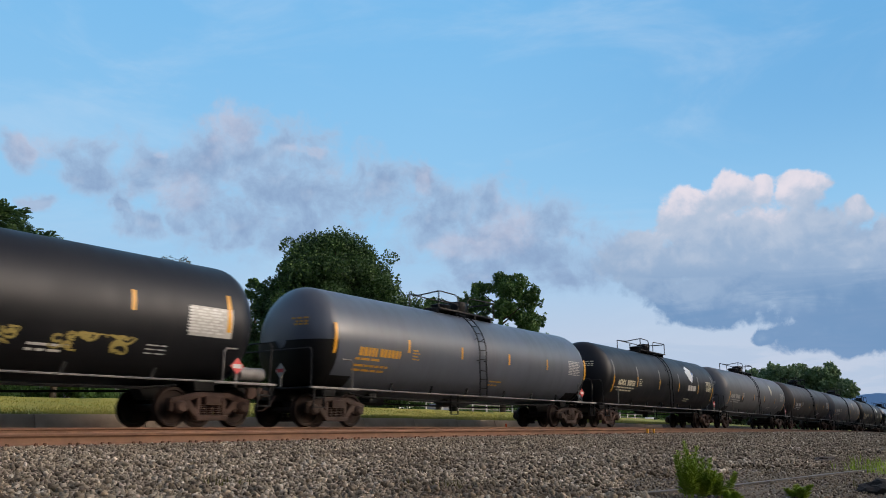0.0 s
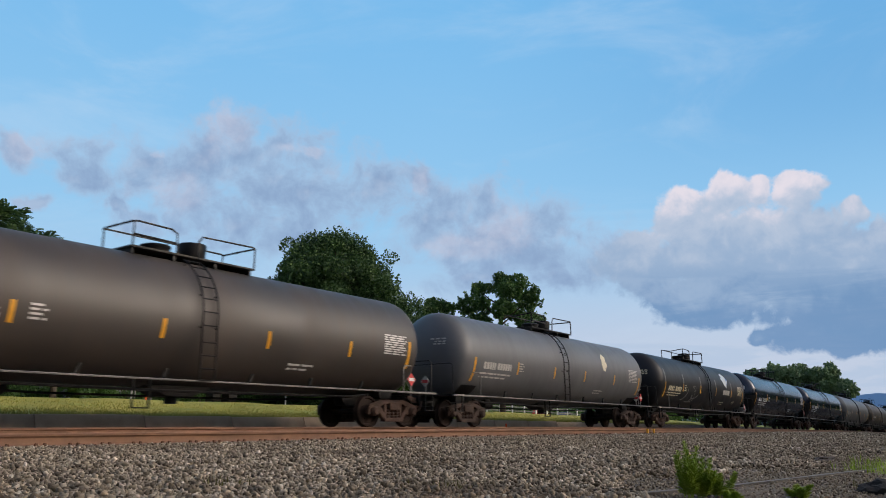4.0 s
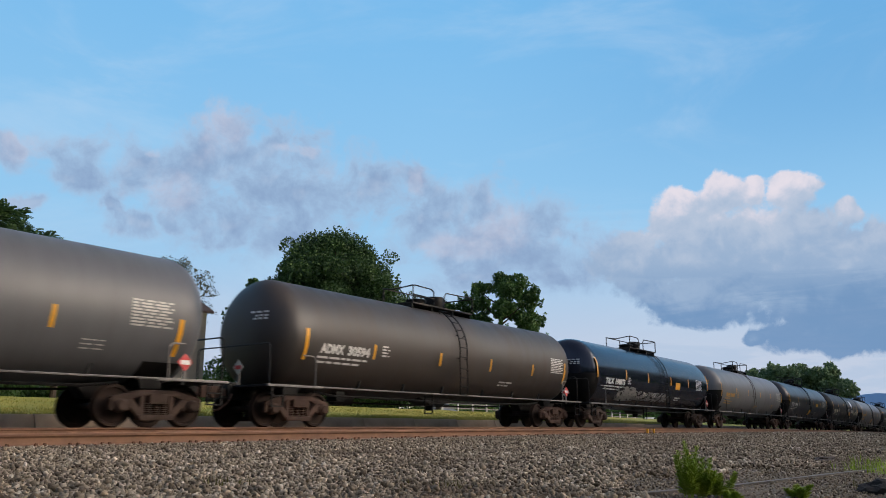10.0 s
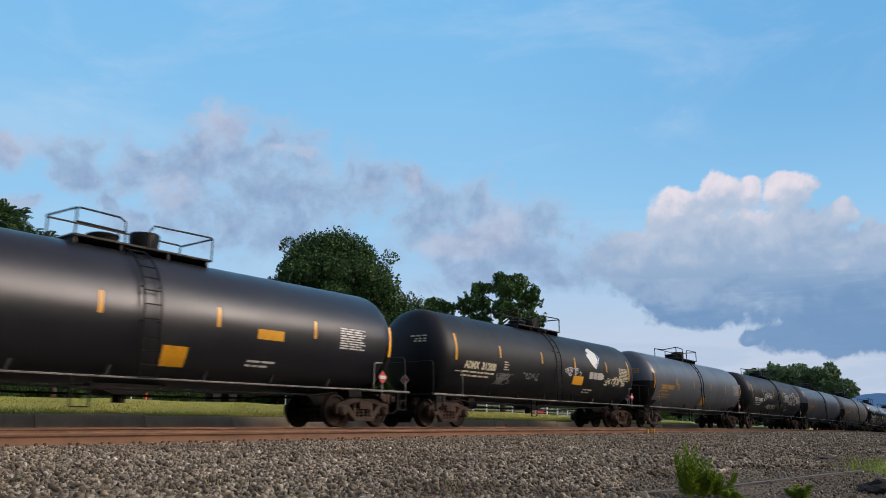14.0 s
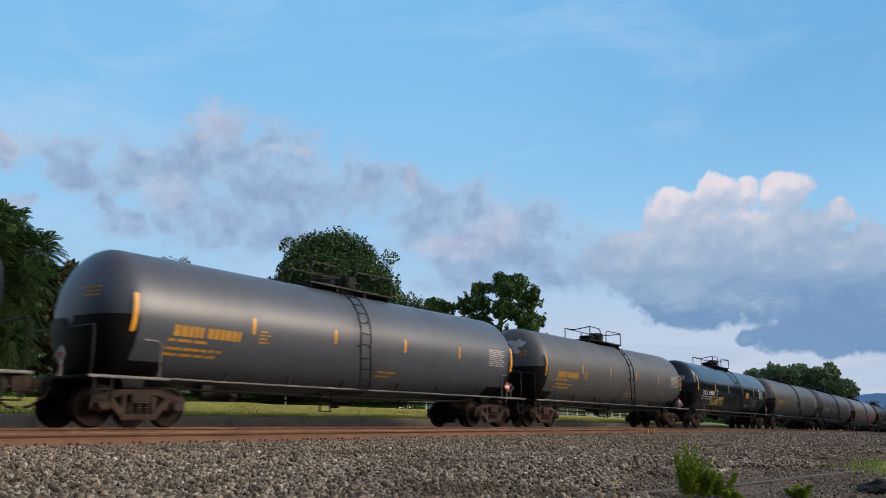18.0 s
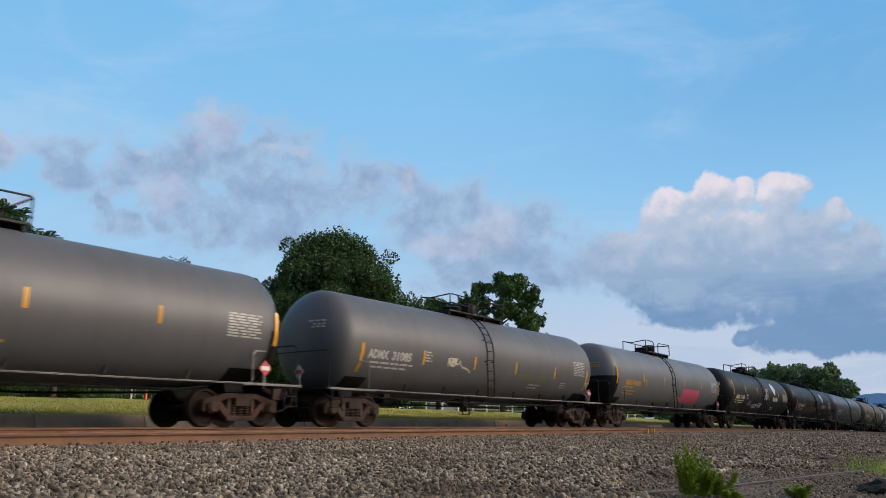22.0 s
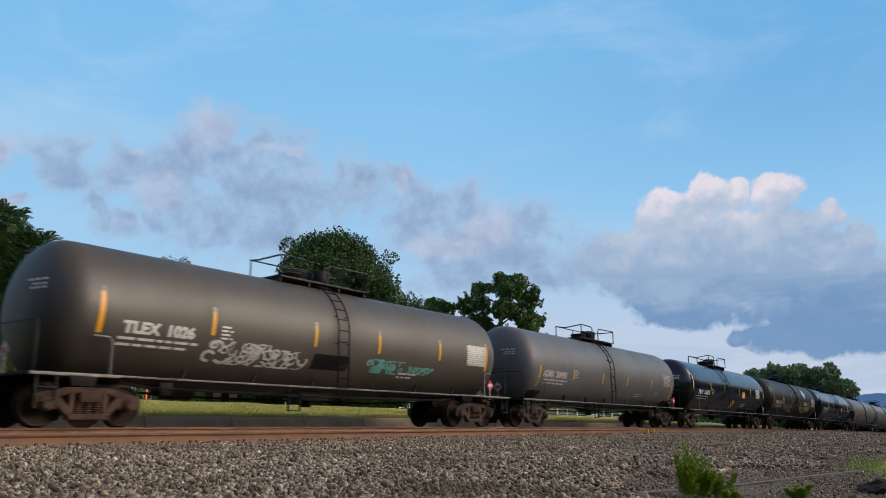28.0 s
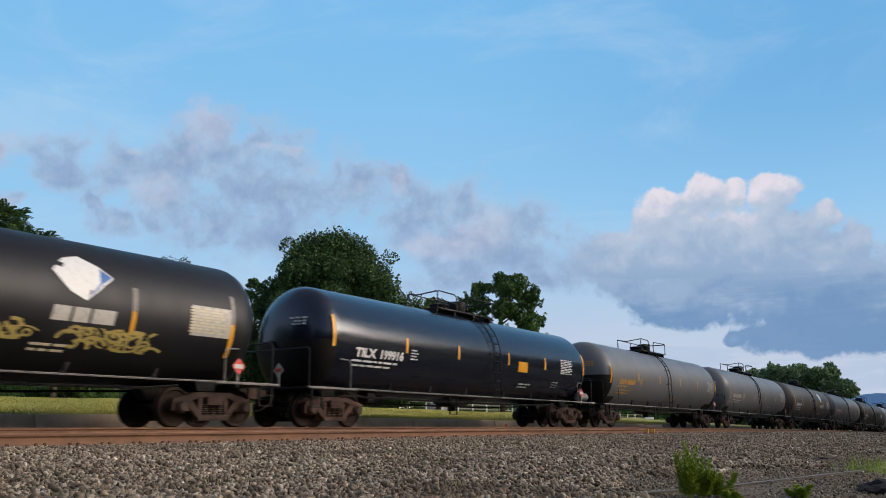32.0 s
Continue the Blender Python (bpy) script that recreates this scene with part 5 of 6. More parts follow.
# ---- clouds: a far sheet of sky that drifts slowly ----
SOFT_CLOUDS = [(38.8, 17.0, 7.8, 3.0), (57.4, 13.5, 5.9, 2.5), (36.1, 21.0, 1.9, 1.8), (31.6, 17.8, 2.3, 1.6), (33.1, 16.1, 1.7, 1.3), (34.1, 17.9, 1.9, 1.6), (40.8, 17.5, 5.8, 3.2), (40.7, 19.8, 2.8, 1.0), (46.0, 17.0, 4.6, 1.8), (36.7, 13.6, 2.0, 1.3), (40.5, 14.2, 2.5, 1.9), (33.1, 14.2, 1.1, 0.8), (26.1, 18.3, 2.1, 1.3), (27.3, 16.8, 2.1, 1.0), (30.2, 13.7, 1.3, 0.9), (29.4, 14.7, 0.6, 0.9), (22.5, 17.8, 1.3, 0.9), (23.8, 14.7, 0.9, 0.5), (51.3, 18.0, 1.1, 1.4), (53.0, 16.1, 3.2, 1.7), (55.7, 15.0, 3.4, 2.5), (58.7, 14.5, 2.1, 1.7), (61.8, 12.7, 2.5, 1.9), (56.0, 11.6, 3.2, 2.1), (64.9, 12.3, 2.8, 1.8), (62.6, 11.2, 2.6, 1.5)]
CUMULUS = [(71.1, 14.7, 2.0, 1.9), (74.2, 16.2, 1.4, 1.3), (76.3, 16.1, 0.9, 1.1), (78.9, 15.8, 1.7, 1.3), (82.4, 13.8, 0.9, 1.0), (83.7, 11.9, 1.0, 1.1), (75.5, 11.7, 7.0, 3.4), (80.7, 9.3, 5.5, 3.6), (72.4, 8.6, 4.1, 1.8), (67.6, 11.5, 2.8, 2.3), (75.6, 5.9, 1.1, 0.6), (80.3, 5.6, 3.9, 1.3), (84.4, 6.8, 2.8, 2.2)]
LIT_CLOUDS = [(36.1, 21.3, 1.6, 1.6), (33.1, 16.1, 1.6, 1.2), (23.0, 17.9, 1.3, 0.9), (51.2, 18.0, 0.8, 1.0), (57.9, 14.7, 1.9, 1.4), (54.8, 13.1, 2.5, 0.9), (31.4, 19.2, 0.6, 0.3), (42.4, 20.2, 1.6, 0.3)]


def cloud_group(name, blobs, size, wild, wide=0.86, warp=1.0):
    """Density of a bank of clouds at a place given in degrees."""
    g = bpy.data.node_groups.new(name, "ShaderNodeTree")
    g.interface.new_socket("Vector", in_out="INPUT", socket_type="NodeSocketVector")
    g.interface.new_socket("Density", in_out="OUTPUT", socket_type="NodeSocketFloat")
    g.interface.new_socket("Relief", in_out="OUTPUT", socket_type="NodeSocketFloat")
    gi, go = g.nodes.new("NodeGroupInput"), g.nodes.new("NodeGroupOutput")
    wn = g.nodes.new("ShaderNodeTexNoise")
    wn.inputs["Scale"].default_value, wn.inputs["Detail"].default_value = 0.4, 6
    g.links.new(gi.outputs[0], wn.inputs["Vector"])
    sub = g.nodes.new("ShaderNodeVectorMath")
    sub.operation = "SUBTRACT"
    g.links.new(wn.outputs["Color"], sub.inputs[0])
    sub.inputs[1].default_value = (0.5, 0.5, 0.5)
    ma = g.nodes.new("ShaderNodeVectorMath")
    ma.operation = "MULTIPLY_ADD"
    g.links.new(sub.outputs[0], ma.inputs[0])
    ma.inputs[1].default_value = (4.0 * warp, 2.6 * warp, 0)
    g.links.new(gi.outputs[0], ma.inputs[2])
    total = None
    for a, e, ra, re in blobs:
        s = g.nodes.new("ShaderNodeVectorMath")
        s.operation = "SUBTRACT"
        g.links.new(ma.outputs[0], s.inputs[0])
        s.inputs[1].default_value = (a, e, 0)
        q = g.nodes.new("ShaderNodeVectorMath")
        q.operation = "MULTIPLY"
        g.links.new(s.outputs[0], q.inputs[0])
        q.inputs[1].default_value = (wide / ra, wide / re, 0)
        n = g.nodes.new("ShaderNodeVectorMath")
        n.operation = "LENGTH"
        g.links.new(q.outputs[0], n.inputs[0])
        d = math_node(g, "SUBTRACT", 1.0, n.outputs["Value"])
        total = d if total is None else math_node(g, "SMOOTH_MAX", total, d, 0.45)
    body = math_node(g, "MAXIMUM", math_node(g, "MINIMUM", total, 0.5), -1.2)
    n1 = noise_node(g, gi.outputs[0], size, 10, 0.62, 0.25)
    n2 = noise_node(g, gi.outputs[0], size * 1.3, 3, 0.5, 0.1)
    fs = math_node(g, "MULTIPLY", math_node(g, "SUBTRACT", n2, 0.5), wild * 1.2)
    fl = math_node(g, "MULTIPLY", math_node(g, "SUBTRACT", n1, 0.5), wild)
    g.links.new(math_node(g, "ADD", body, fl), go.inputs[0])
    g.links.new(math_node(g, "ADD", math_node(g, "MULTIPLY", total, 0.55), fs), go.inputs[1])
    return g


def cloud_material():
    m = bpy.data.materials.new("evening_clouds")
    m.use_nodes = True
    nt = m.node_tree
    nt.nodes.clear()
    out = nt.nodes.new("ShaderNodeOutputMaterial")
    uv = nt.nodes.new("ShaderNodeUVMap")
    uv.uv_map = "degrees"
    co = uv.outputs[0]
    sep = nt.nodes.new("ShaderNodeSeparateXYZ")
    link(nt, co, sep.inputs[0])

    def bank(group, shift, which):
        a, b = nt.nodes.new("ShaderNodeGroup"), nt.nodes.new("ShaderNodeGroup")
        a.node_tree = b.node_tree = group
        link(nt, co, a.inputs[0])
        v = nt.nodes.new("ShaderNodeVectorMath")
        v.operation = "ADD"
        link(nt, co, v.inputs[0])
        v.inputs[1].default_value = (*shift, 0)
        link(nt, v.outputs[0], b.inputs[0])
        return a.outputs[0], math_node(nt, "SUBTRACT", a.outputs[which], b.outputs[which])

    soft, soft_l = bank(cloud_group("soft_clouds", SOFT_CLOUDS, 0.34, 2.1, 0.74), (-0.3, 0.9), 1)
    hard, hard_l = bank(cloud_group("cumulus", CUMULUS, 0.55, 0.9, 0.9, 0.5), (-0.25, 0.7), 1)
    lit, lit_l = bank(cloud_group("lit_clouds", LIT_CLOUDS, 0.4, 1.6, 0.66), (0, 1), 1)
    a_soft = math_node(nt, "MULTIPLY", steps(nt, soft, -0.2, 0.45), 0.92)
    a_hard = steps(nt, hard, -0.04, 0.22)
    # open sky, paler towards the horizon
    el = sep.outputs["Y"]
    c = mixed(nt, steps(nt, el, 34.0, 12.0), seen(120, 186, 236), seen(150, 201, 239))
    c = mixed(nt, steps(nt, el, 16.0, 3.0), c, seen(194, 205, 225))
    c = mixed(nt, math_node(nt, "MULTIPLY", math_node(nt, "MULTIPLY", steps(nt, sep.outputs["X"], 50, 88), steps(nt, el, 12, 24)), 0.6), c, seen(98, 164, 219))
    streak = noise_node(nt, scaled(nt, co, (0.05, 0.16, 1)), 1.0, 6, 0.6, 0.8)
    c = mixed(nt, math_node(nt, "MULTIPLY", steps(nt, streak, 0.45, 0.8), 0.32), c, seen(205, 222, 240))
    lowcl = noise_node(nt, scaled(nt, co, (0.10, 0.55, 1)), 1.0, 7, 0.6, 0.5)
    lowband = math_node(nt, "MULTIPLY", steps(nt, lowcl, 0.47, 0.6), steps(nt, el, 8.0, 4.5))
    c = mixed(nt, math_node(nt, "MULTIPLY", lowband, 0.5), c, seen(172, 194, 221))
    # the tall cumulus: bright heads, blue-grey body, darker layered base
    puff = noise_node(nt, co, 0.33, 6, 0.6, 0.4)
    level = math_node(nt, "ADD", el, math_node(nt, "ADD", math_node(nt, "MULTIPLY", math_node(nt, "SUBTRACT", puff, 0.5), 9.0), math_node(nt, "MULTIPLY", hard_l, 3.2)))
    c_hard = mixed(nt, steps(nt, level, 6.0, 10.5), seen(122, 154, 193), seen(154, 178, 208))
    c_hard = mixed(nt, steps(nt, level, 10.5, 14.5), c_hard, seen(180, 195, 217))
    c_hard = mixed(nt, steps(nt, level, 14.0, 18.2), c_hard, seen(228, 222, 232))
    layers = noise_node(nt, scaled(nt, co, (0.10, 0.6, 1)), 1.0, 6, 0.6, 0.6)
    base = math_node(nt, "MULTIPLY", steps(nt, el, 12.0, 8.0), steps(nt, layers, 0.38, 0.62))
    c_hard = mixed(nt, math_node(nt, "MULTIPLY", base, 0.7), c_hard, seen(114, 150, 191))
    # the soft bank, slate-blue with a few pink lit places
    thick = steps(nt, soft, 0.1, 0.9)
    c_soft = mixed(nt, thick, seen(164, 192, 223), seen(139, 163, 198))
    c_soft = mixed(nt, math_node(nt, "MULTIPLY", steps(nt, soft_l, 0.1, 0.9), 0.6), c_soft, seen(178, 194, 219))
    c_soft = mixed(nt, math_node(nt, "MULTIPLY", steps(nt, lit, -0.1, 1.0), 0.55), c_soft, seen(210, 205, 219))
    c = mixed(nt, a_soft, c, c_soft)
    c = mixed(nt, a_hard, c, c_hard)
    em = nt.nodes.new("ShaderNodeEmission")
    link(nt, c, em.inputs["Color"])
    em.inputs["Strength"].default_value = 1.0
    link(nt, em.outputs[0], out.inputs[0])
    return m


def make_clouds():
    az, el = np.arange(-20, 131, 5.0), np.arange(-2, 47, 4.0)
    v = [(3600 * math.sin(radians(a)) * math.cos(radians(e)), 3600 * math.cos(radians(a)) * math.cos(radians(e)), 3600 * math.sin(radians(e))) for e in el for a in az]
    n = len(az)
    f = [(j * n + i, j * n + i + 1, (j + 1) * n + i + 1, (j + 1) * n + i) for j in range(len(el) - 1) for i in range(n - 1)]
    me = bpy.data.meshes.new("clouds")
    me.from_pydata(v, [], f)
    layer = me.uv_layers.new(name="degrees")
    for lp in me.loops:
        k = lp.vertex_index
        layer.data[lp.index].uv = (az[k % n], el[k // n])
    me.materials.append(cloud_material())
    return thing("backdrop_clouds", me, "evening sky with mauve clouds and a bright cumulus", "sky", kind="structure")


CLOUDS = make_clouds()

# ---- far blue hill, and woods behind the camera ----
# distance haze is painted into the hill's pale blue colour
M_HILL = plain("hazy_hill", (0.26, 0.35, 0.50), 1.0, 0, 0.3)
_xs = np.linspace(-900, 1400, 60)
_v = [(2700, y, -20) for y in _xs] + [(2780, y, 42 + 55 * math.exp(-((y - 230) / 420) ** 2) + 12 * noise.noise((y * 0.006, 0, 0)) + 3 * noise.noise((y * 0.03, 1, 0))) for y in _xs] + [(3300, y, -20) for y in _xs]
_f = [(j * 60 + i, j * 60 + i + 1, (j + 1) * 60 + i + 1, (j + 1) * 60 + i) for j in range(2) for i in range(59)]
thing("backdrop_hill", fast_mesh("hill", _v, _f, M_HILL, True), "hazy blue wooded hill far off", "hill", kind="structure")
_rng = np.random.default_rng(77)
# a tall wood along the near side of the line, behind the camera and on ahead of it
_wx = _rng.uniform(-260, 420, 1500)
_wy = np.where(_wx < 40, _rng.uniform(-52, -40, 1500), np.where(_wx < 75, -46 + (_wx - 40) * 0.9, -13.0) + _rng.uniform(-6, 6, 1500))
_wh = 15.5 + 2.5 * np.sin(_wx * 0.13) + 1.5 * np.sin(_wx * 0.37 + 1)
_c = np.stack([_wx, _wy, _wh * _rng.uniform(0.02, 0.9, 1500)], 1)
thing("backdrop_unseen_woods", leaves(_c, _rng.uniform(2.0, 3.6, 1500), 70000, 2.2, _rng, M_LEAF_DARK, "woods"), "dark tall woods along the near side of the line", "woods", kind="stuff")

# unseen woods, added to keep sky light off the cars' left ends
for _y0, _y1, _lab in ((-40, 2, "unseen dark woods added to block light, near side of the tracks"), (27, 75, "unseen dark woods added to block light, far side of the tracks")):
    _c = np.stack([_rng.uniform(-60, -26, 420), _rng.uniform(_y0, _y1, 420), 15 * _rng.uniform(0.02, 0.95, 420)], 1)
    thing("backdrop_unseen_woods", leaves(_c, _rng.uniform(2.0, 3.6, 420), 22000, 2.0, _rng, M_LEAF_DARK, "woods"), _lab, "woods", kind="stuff")
_c = np.stack([_rng.uniform(5, 300, 900), _rng.uniform(66, 84, 900), _rng.uniform(1.5, 5.2, 900)], 1)
thing("distant_hedge", leaves(_c, _rng.uniform(0.8, 1.9, 900), 30000, 0.75, _rng, M_LEAF, "hedge"), "green bushes and low trees beyond the field", "bushes", kind="stuff")

# ---- beside the ballast: weeds, a half-buried old rail, lumps of soil ----
def blades(rng, x, y, count, spread, length, lean, mat, name, width=0.012):
    """Tapered bent grass blades standing on the ground."""
    px, py = x + rng.normal(0, spread, count), y + rng.normal(0, spread, count)
    pz = np.array([ground_z(a, b) for a, b in zip(px, py)]) - 0.01
    a = rng.uniform(0, 6.283, count)
    ln = length * rng.uniform(0.45, 1.1, count)
    out = lean * rng.uniform(0.2, 1.0, count) * ln
    d = np.stack([np.cos(a), np.sin(a)], 1)
    w = width * rng.uniform(0.6, 1.3, count)
    s = np.stack([-np.sin(a), np.cos(a)], 1) * w[:, None]
    base = np.stack([px, py, pz], 1)
    def at(k, o):
        q = base.copy()
        q[:, 2] += ln * k
        q[:, :2] += d * (out * o)[:, None]
        return q
    def side(q, f):
        r = q.copy()
        r[:, :2] += s * f
        return r
    b0, b1, b2 = at(0, 0), at(0.55, 0.3), at(0.95, 1.0)
    v = np.stack([side(b0, 1), side(b0, -1), side(b1, 0.8), side(b1, -0.8), b2], 1).reshape(-1, 3)
    o = 5 * np.arange(count)[:, None]
    f = np.concatenate([o + np.array([[0, 1, 3]]), o + np.array([[0, 3, 2]]), o + np.array([[2, 3, 4]])], 0)
    return fast_mesh(name, v, f, mat)


M_WEED = leaf_material("weed_leaf", (0.18, 0.27, 0.03), (0.33, 0.46, 0.055), (0.48, 0.58, 0.11))
M_DRY = leaf_material("dry_grass", (0.10, 0.09, 0.03), (0.17, 0.15, 0.05), (0.25, 0.22, 0.10))
M_TURF = leaf_material("bank_grass", (0.15, 0.155, 0.025), (0.27, 0.255, 0.045), (0.38, 0.33, 0.09))


def weed(x, y, height, stems, spread, seed, label):
    """A feathery weed: upright stems with many narrow leaves."""
    rng = np.random.default_rng(seed)
    z0 = ground_z(x, y) - 0.01
    w = new("weed")
    w.matrix_world = Matrix.Translation((x, y, z0))
    tagged(w, label, "weed")
    for j in range(stems):
        sx, sy = rng.normal(0, spread, 2)
        h = height * rng.uniform(0.55, 1.0)
        top = Vector((sx + rng.normal(0, 0.04), sy + rng.normal(0, 0.04), h))
        base = Vector((sx * 0.4, sy * 0.4, 0))
        part("stem", Shape().tube([base, base.lerp(top, 0.5) + Vector((0.01, 0, 0)), top], 0.004, 5, 0.0015).mesh("stem", M_WEED), w)
        n = 260
        k = rng.uniform(0.08, 1.0, n) ** 0.8
        p = np.array(base)[None] + (np.array(top) - np.array(base))[None] * k[:, None]
        a = rng.uniform(0, 6.283, n)
        ln = 0.055 * (1.15 - 0.75 * k) * rng.uniform(0.6, 1.2, n)
        d = np.stack([np.cos(a), np.sin(a), rng.uniform(0.3, 1.1, n)], 1)
        s = np.stack([-np.sin(a), np.cos(a), np.zeros(n)], 1) * 0.003
        mid, tip = p + d * (ln * 0.5)[:, None], p + d * ln[:, None] - np.array([0, 0, 1]) * (ln * 0.2)[:, None]
        v = np.stack([p, mid + s, tip, mid - s], 1).reshape(-1, 3)
        o = 4 * np.arange(n)[:, None]
        f = np.concatenate([o + np.array([[0, 1, 2]]), o + np.array([[0, 2, 3]])], 0)
        part("leaves", fast_mesh("leaves", v, f, M_WEED), w, "narrow feathery green leaves", kind="stuff")
    return w


weed(5.38, 1.86, 0.40, 9, 0.045, 1, "tall feathery green weed beside the ballast")
weed(5.47, 1.82, 0.30, 8, 0.05, 2, "bushy green weed beside the ballast")
weed(5.62, 1.76, 0.2, 5, 0.04, 3, "low bushy green weed beside the ballast")
weed(6.1, 1.32, 0.1, 6, 0.06, 4, "small green weed on the gravel")
weed(5.3, 1.55, 0.1, 4, 0.05, 5, "small green weed on the gravel")
_r4 = np.random.default_rng(9)
for _x, _y, _n, _sp, _ln, _m, _lab in ((9.9, 1.2, 260, 0.22, 0.13, M_WEED, "green grass tuft beside the old rail"), (11.4, 1.25, 200, 0.3, 0.14, M_WEED, "green grass tuft beside the old rail"),
                                 (4.34, 3.12, 70, 0.07, 0.09, M_DRY, "dry yellow grass tuft in the ballast"), (3.34, 4.21, 60, 0.08, 0.10, M_DRY, "dry yellow grass tuft in the ballast"),
                                 (4.1, 3.35, 40, 0.09, 0.07, M_DRY, "dry yellow grass tuft in the ballast"), (7.4, 0.95, 70, 0.1, 0.12, M_DRY, "dry grass on the soil mound")):
    thing("grass_tuft", blades(_r4, _x, _y, _n, _sp, _ln, 0.5, _m, "grass_tuft", 0.004), _lab, "grass", kind="stuff")

# old rail, its head just out of the ground
_pts = [(3.0, 2.72), (5.33, 2.2), (6.49, 1.93), (8.62, 1.63), (10.13, 1.4), (13.0, 1.1), (18.0, 0.7)]
_old = Shape()
for (_xa, _ya), (_xb, _yb) in zip(_pts, _pts[1:]):
    for _k in range(4):
        _a, _b = _k / 4, (_k + 1) / 4
        _p, _q = (_xa + (_xb - _xa) * _a, _ya + (_yb - _ya) * _a), (_xa + (_xb - _xa) * _b, _ya + (_yb - _ya) * _b)
        _za, _zb = ground_z(*_p) + 0.02, ground_z(*_q) + 0.02
        _old.add([(_p[0], _p[1] - 0.03, _za - 0.08), (_q[0], _q[1] - 0.03, _zb - 0.08), (_q[0], _q[1] - 0.03, _zb), (_p[0], _p[1] - 0.03, _za),
                  (_p[0], _p[1] + 0.03, _za - 0.08), (_q[0], _q[1] + 0.03, _zb - 0.08), (_q[0], _q[1] + 0.03, _zb), (_p[0], _p[1] + 0.03, _za)],
                 [(0, 1, 2, 3), (3, 2, 6, 7), (7, 6, 5, 4)])
M_OLD = weathered("old_rail_grey", (0.16, 0.14, 0.12), (0.08, 0.062, 0.05), 0.6, 0.3, 6.0, 0.2)
thing("old_rail", _old.mesh("old_rail", M_OLD), "pale grey half-buried old rail in the gravel", "rail")


def lump(x, y, sx, sy, sz, mat, name, label, category, seed):
    bm = bmesh.new()
    bmesh.ops.create_icosphere(bm, subdivisions=3, radius=1.0)
    for v in bm.verts:
        n = 1 + 0.35 * noise.noise(v.co * 1.6 + Vector((seed, 0, 0))) + 0.15 * noise.noise(v.co * 5 + Vector((0, seed, 0)))
        v.co = Vector((v.co.x * sx * n, v.co.y * sy * n, v.co.z * sz * n))
    me = bpy.data.meshes.new(name)
    bm.to_mesh(me)
    bm.free()
    me.materials.append(mat)
    return thing(name, me, label, category, at=Matrix.Translation((x, y, ground_z(x, y))))


M_SOIL = weathered("black_soil", (0.022, 0.019, 0.017), (0.05, 0.043, 0.038), 0.95, 0, 6.0, 0.9)
lump(7.2, 0.92, 0.26, 0.2, 0.09, M_SOIL, "soil_mound", "black lump of broken soil and asphalt", "soil", 1)
lump(7.9, 0.72, 0.5, 0.3, 0.12, M_SOIL, "soil_mound", "black lump of broken soil and asphalt", "soil", 5)
lump(12.1, 2.25, 0.35, 0.12, 0.05, M_TIE, "debris", "splintered dark wood scrap on the soil", "debris", 2)
lump(5.23, 2.9, 0.13, 0.05, 0.02, M_SOIL, "debris", "dark scrap of wood on the ballast", "debris", 3)
lump(5.9, 2.85, 0.12, 0.04, 0.02, M_SOIL, "debris", "dark scrap of wood on the ballast", "debris", 4)
lump(7.6, 3.9, 0.055, 0.04, 0.035, M_LOGO_W, "pale_stone", "single white stone on the ballast", "stone", 6)
lump(6.1, 6.3, 0.045, 0.04, 0.035, M_LOGO_W, "pale_stone", "single white stone on the ballast", "stone", 7)

# ---- bank: rough grass along the concrete edging and up the slope ----
_n = 26000
_gx, _gy = _r4.uniform(4, 60, _n), 19.75 + _r4.beta(0.9, 2.4, _n) * 14
_gl = np.where(_gy < 20.4, 0.16, 0.07) * _r4.uniform(0.4, 1.2, _n)
_pz = np.array([ground_z(a, b) for a, b in zip(_gx, _gy)]) - 0.01
_a = _r4.uniform(0, 6.283, _n)
_w = 0.012 + 0.0006 * _gx
_v = np.stack([np.stack([_gx - _w, _gy, _pz], 1), np.stack([_gx + _w, _gy, _pz], 1), np.stack([_gx + np.cos(_a) * _gl * 0.4, _gy + np.sin(_a) * _gl * 0.4, _pz + _gl], 1)], 1).reshape(-1, 3)
thing("grass", fast_mesh("grass", _v, np.arange(3 * _n).reshape(-1, 3), M_TURF), "rough yellow-green grass on the bank", "grass", kind="stuff")

# ---- small things on and behind the bank ----
def stake(x, y, h, mat, label, lean=0.0, w=0.03):
    s = thing("stake", Shape().box(-w, w, -w, w, -0.1, h).mesh("stake", mat, 0.004), label, "stake", at=pose(x, y, ground_z(x, y), 0, lean, 0))
    return s


stake(30.62, 18.9, 0.5, M_ORANGE, "small orange marker stake beside the track", -8)
stake(27.42, 10.93, 0.2, M_YELLOW, "short yellow marker at the foot of the rail", 4, 0.035)
stake(28.05, 10.93, 0.2, M_YELLOW, "short yellow marker at the foot of the rail", -5, 0.035)
stake(21.05, 34.0, 0.95, M_TRIM, "thin white marker post on the grass", 0, 0.035)
stake(34.9, 38.5, 0.9, M_TRIM, "thin white marker post on the grass", 0, 0.035)
stake(21.62, 33.65, 0.9, M_ORANGE, "thin orange marker post on the grass", 0, 0.035)


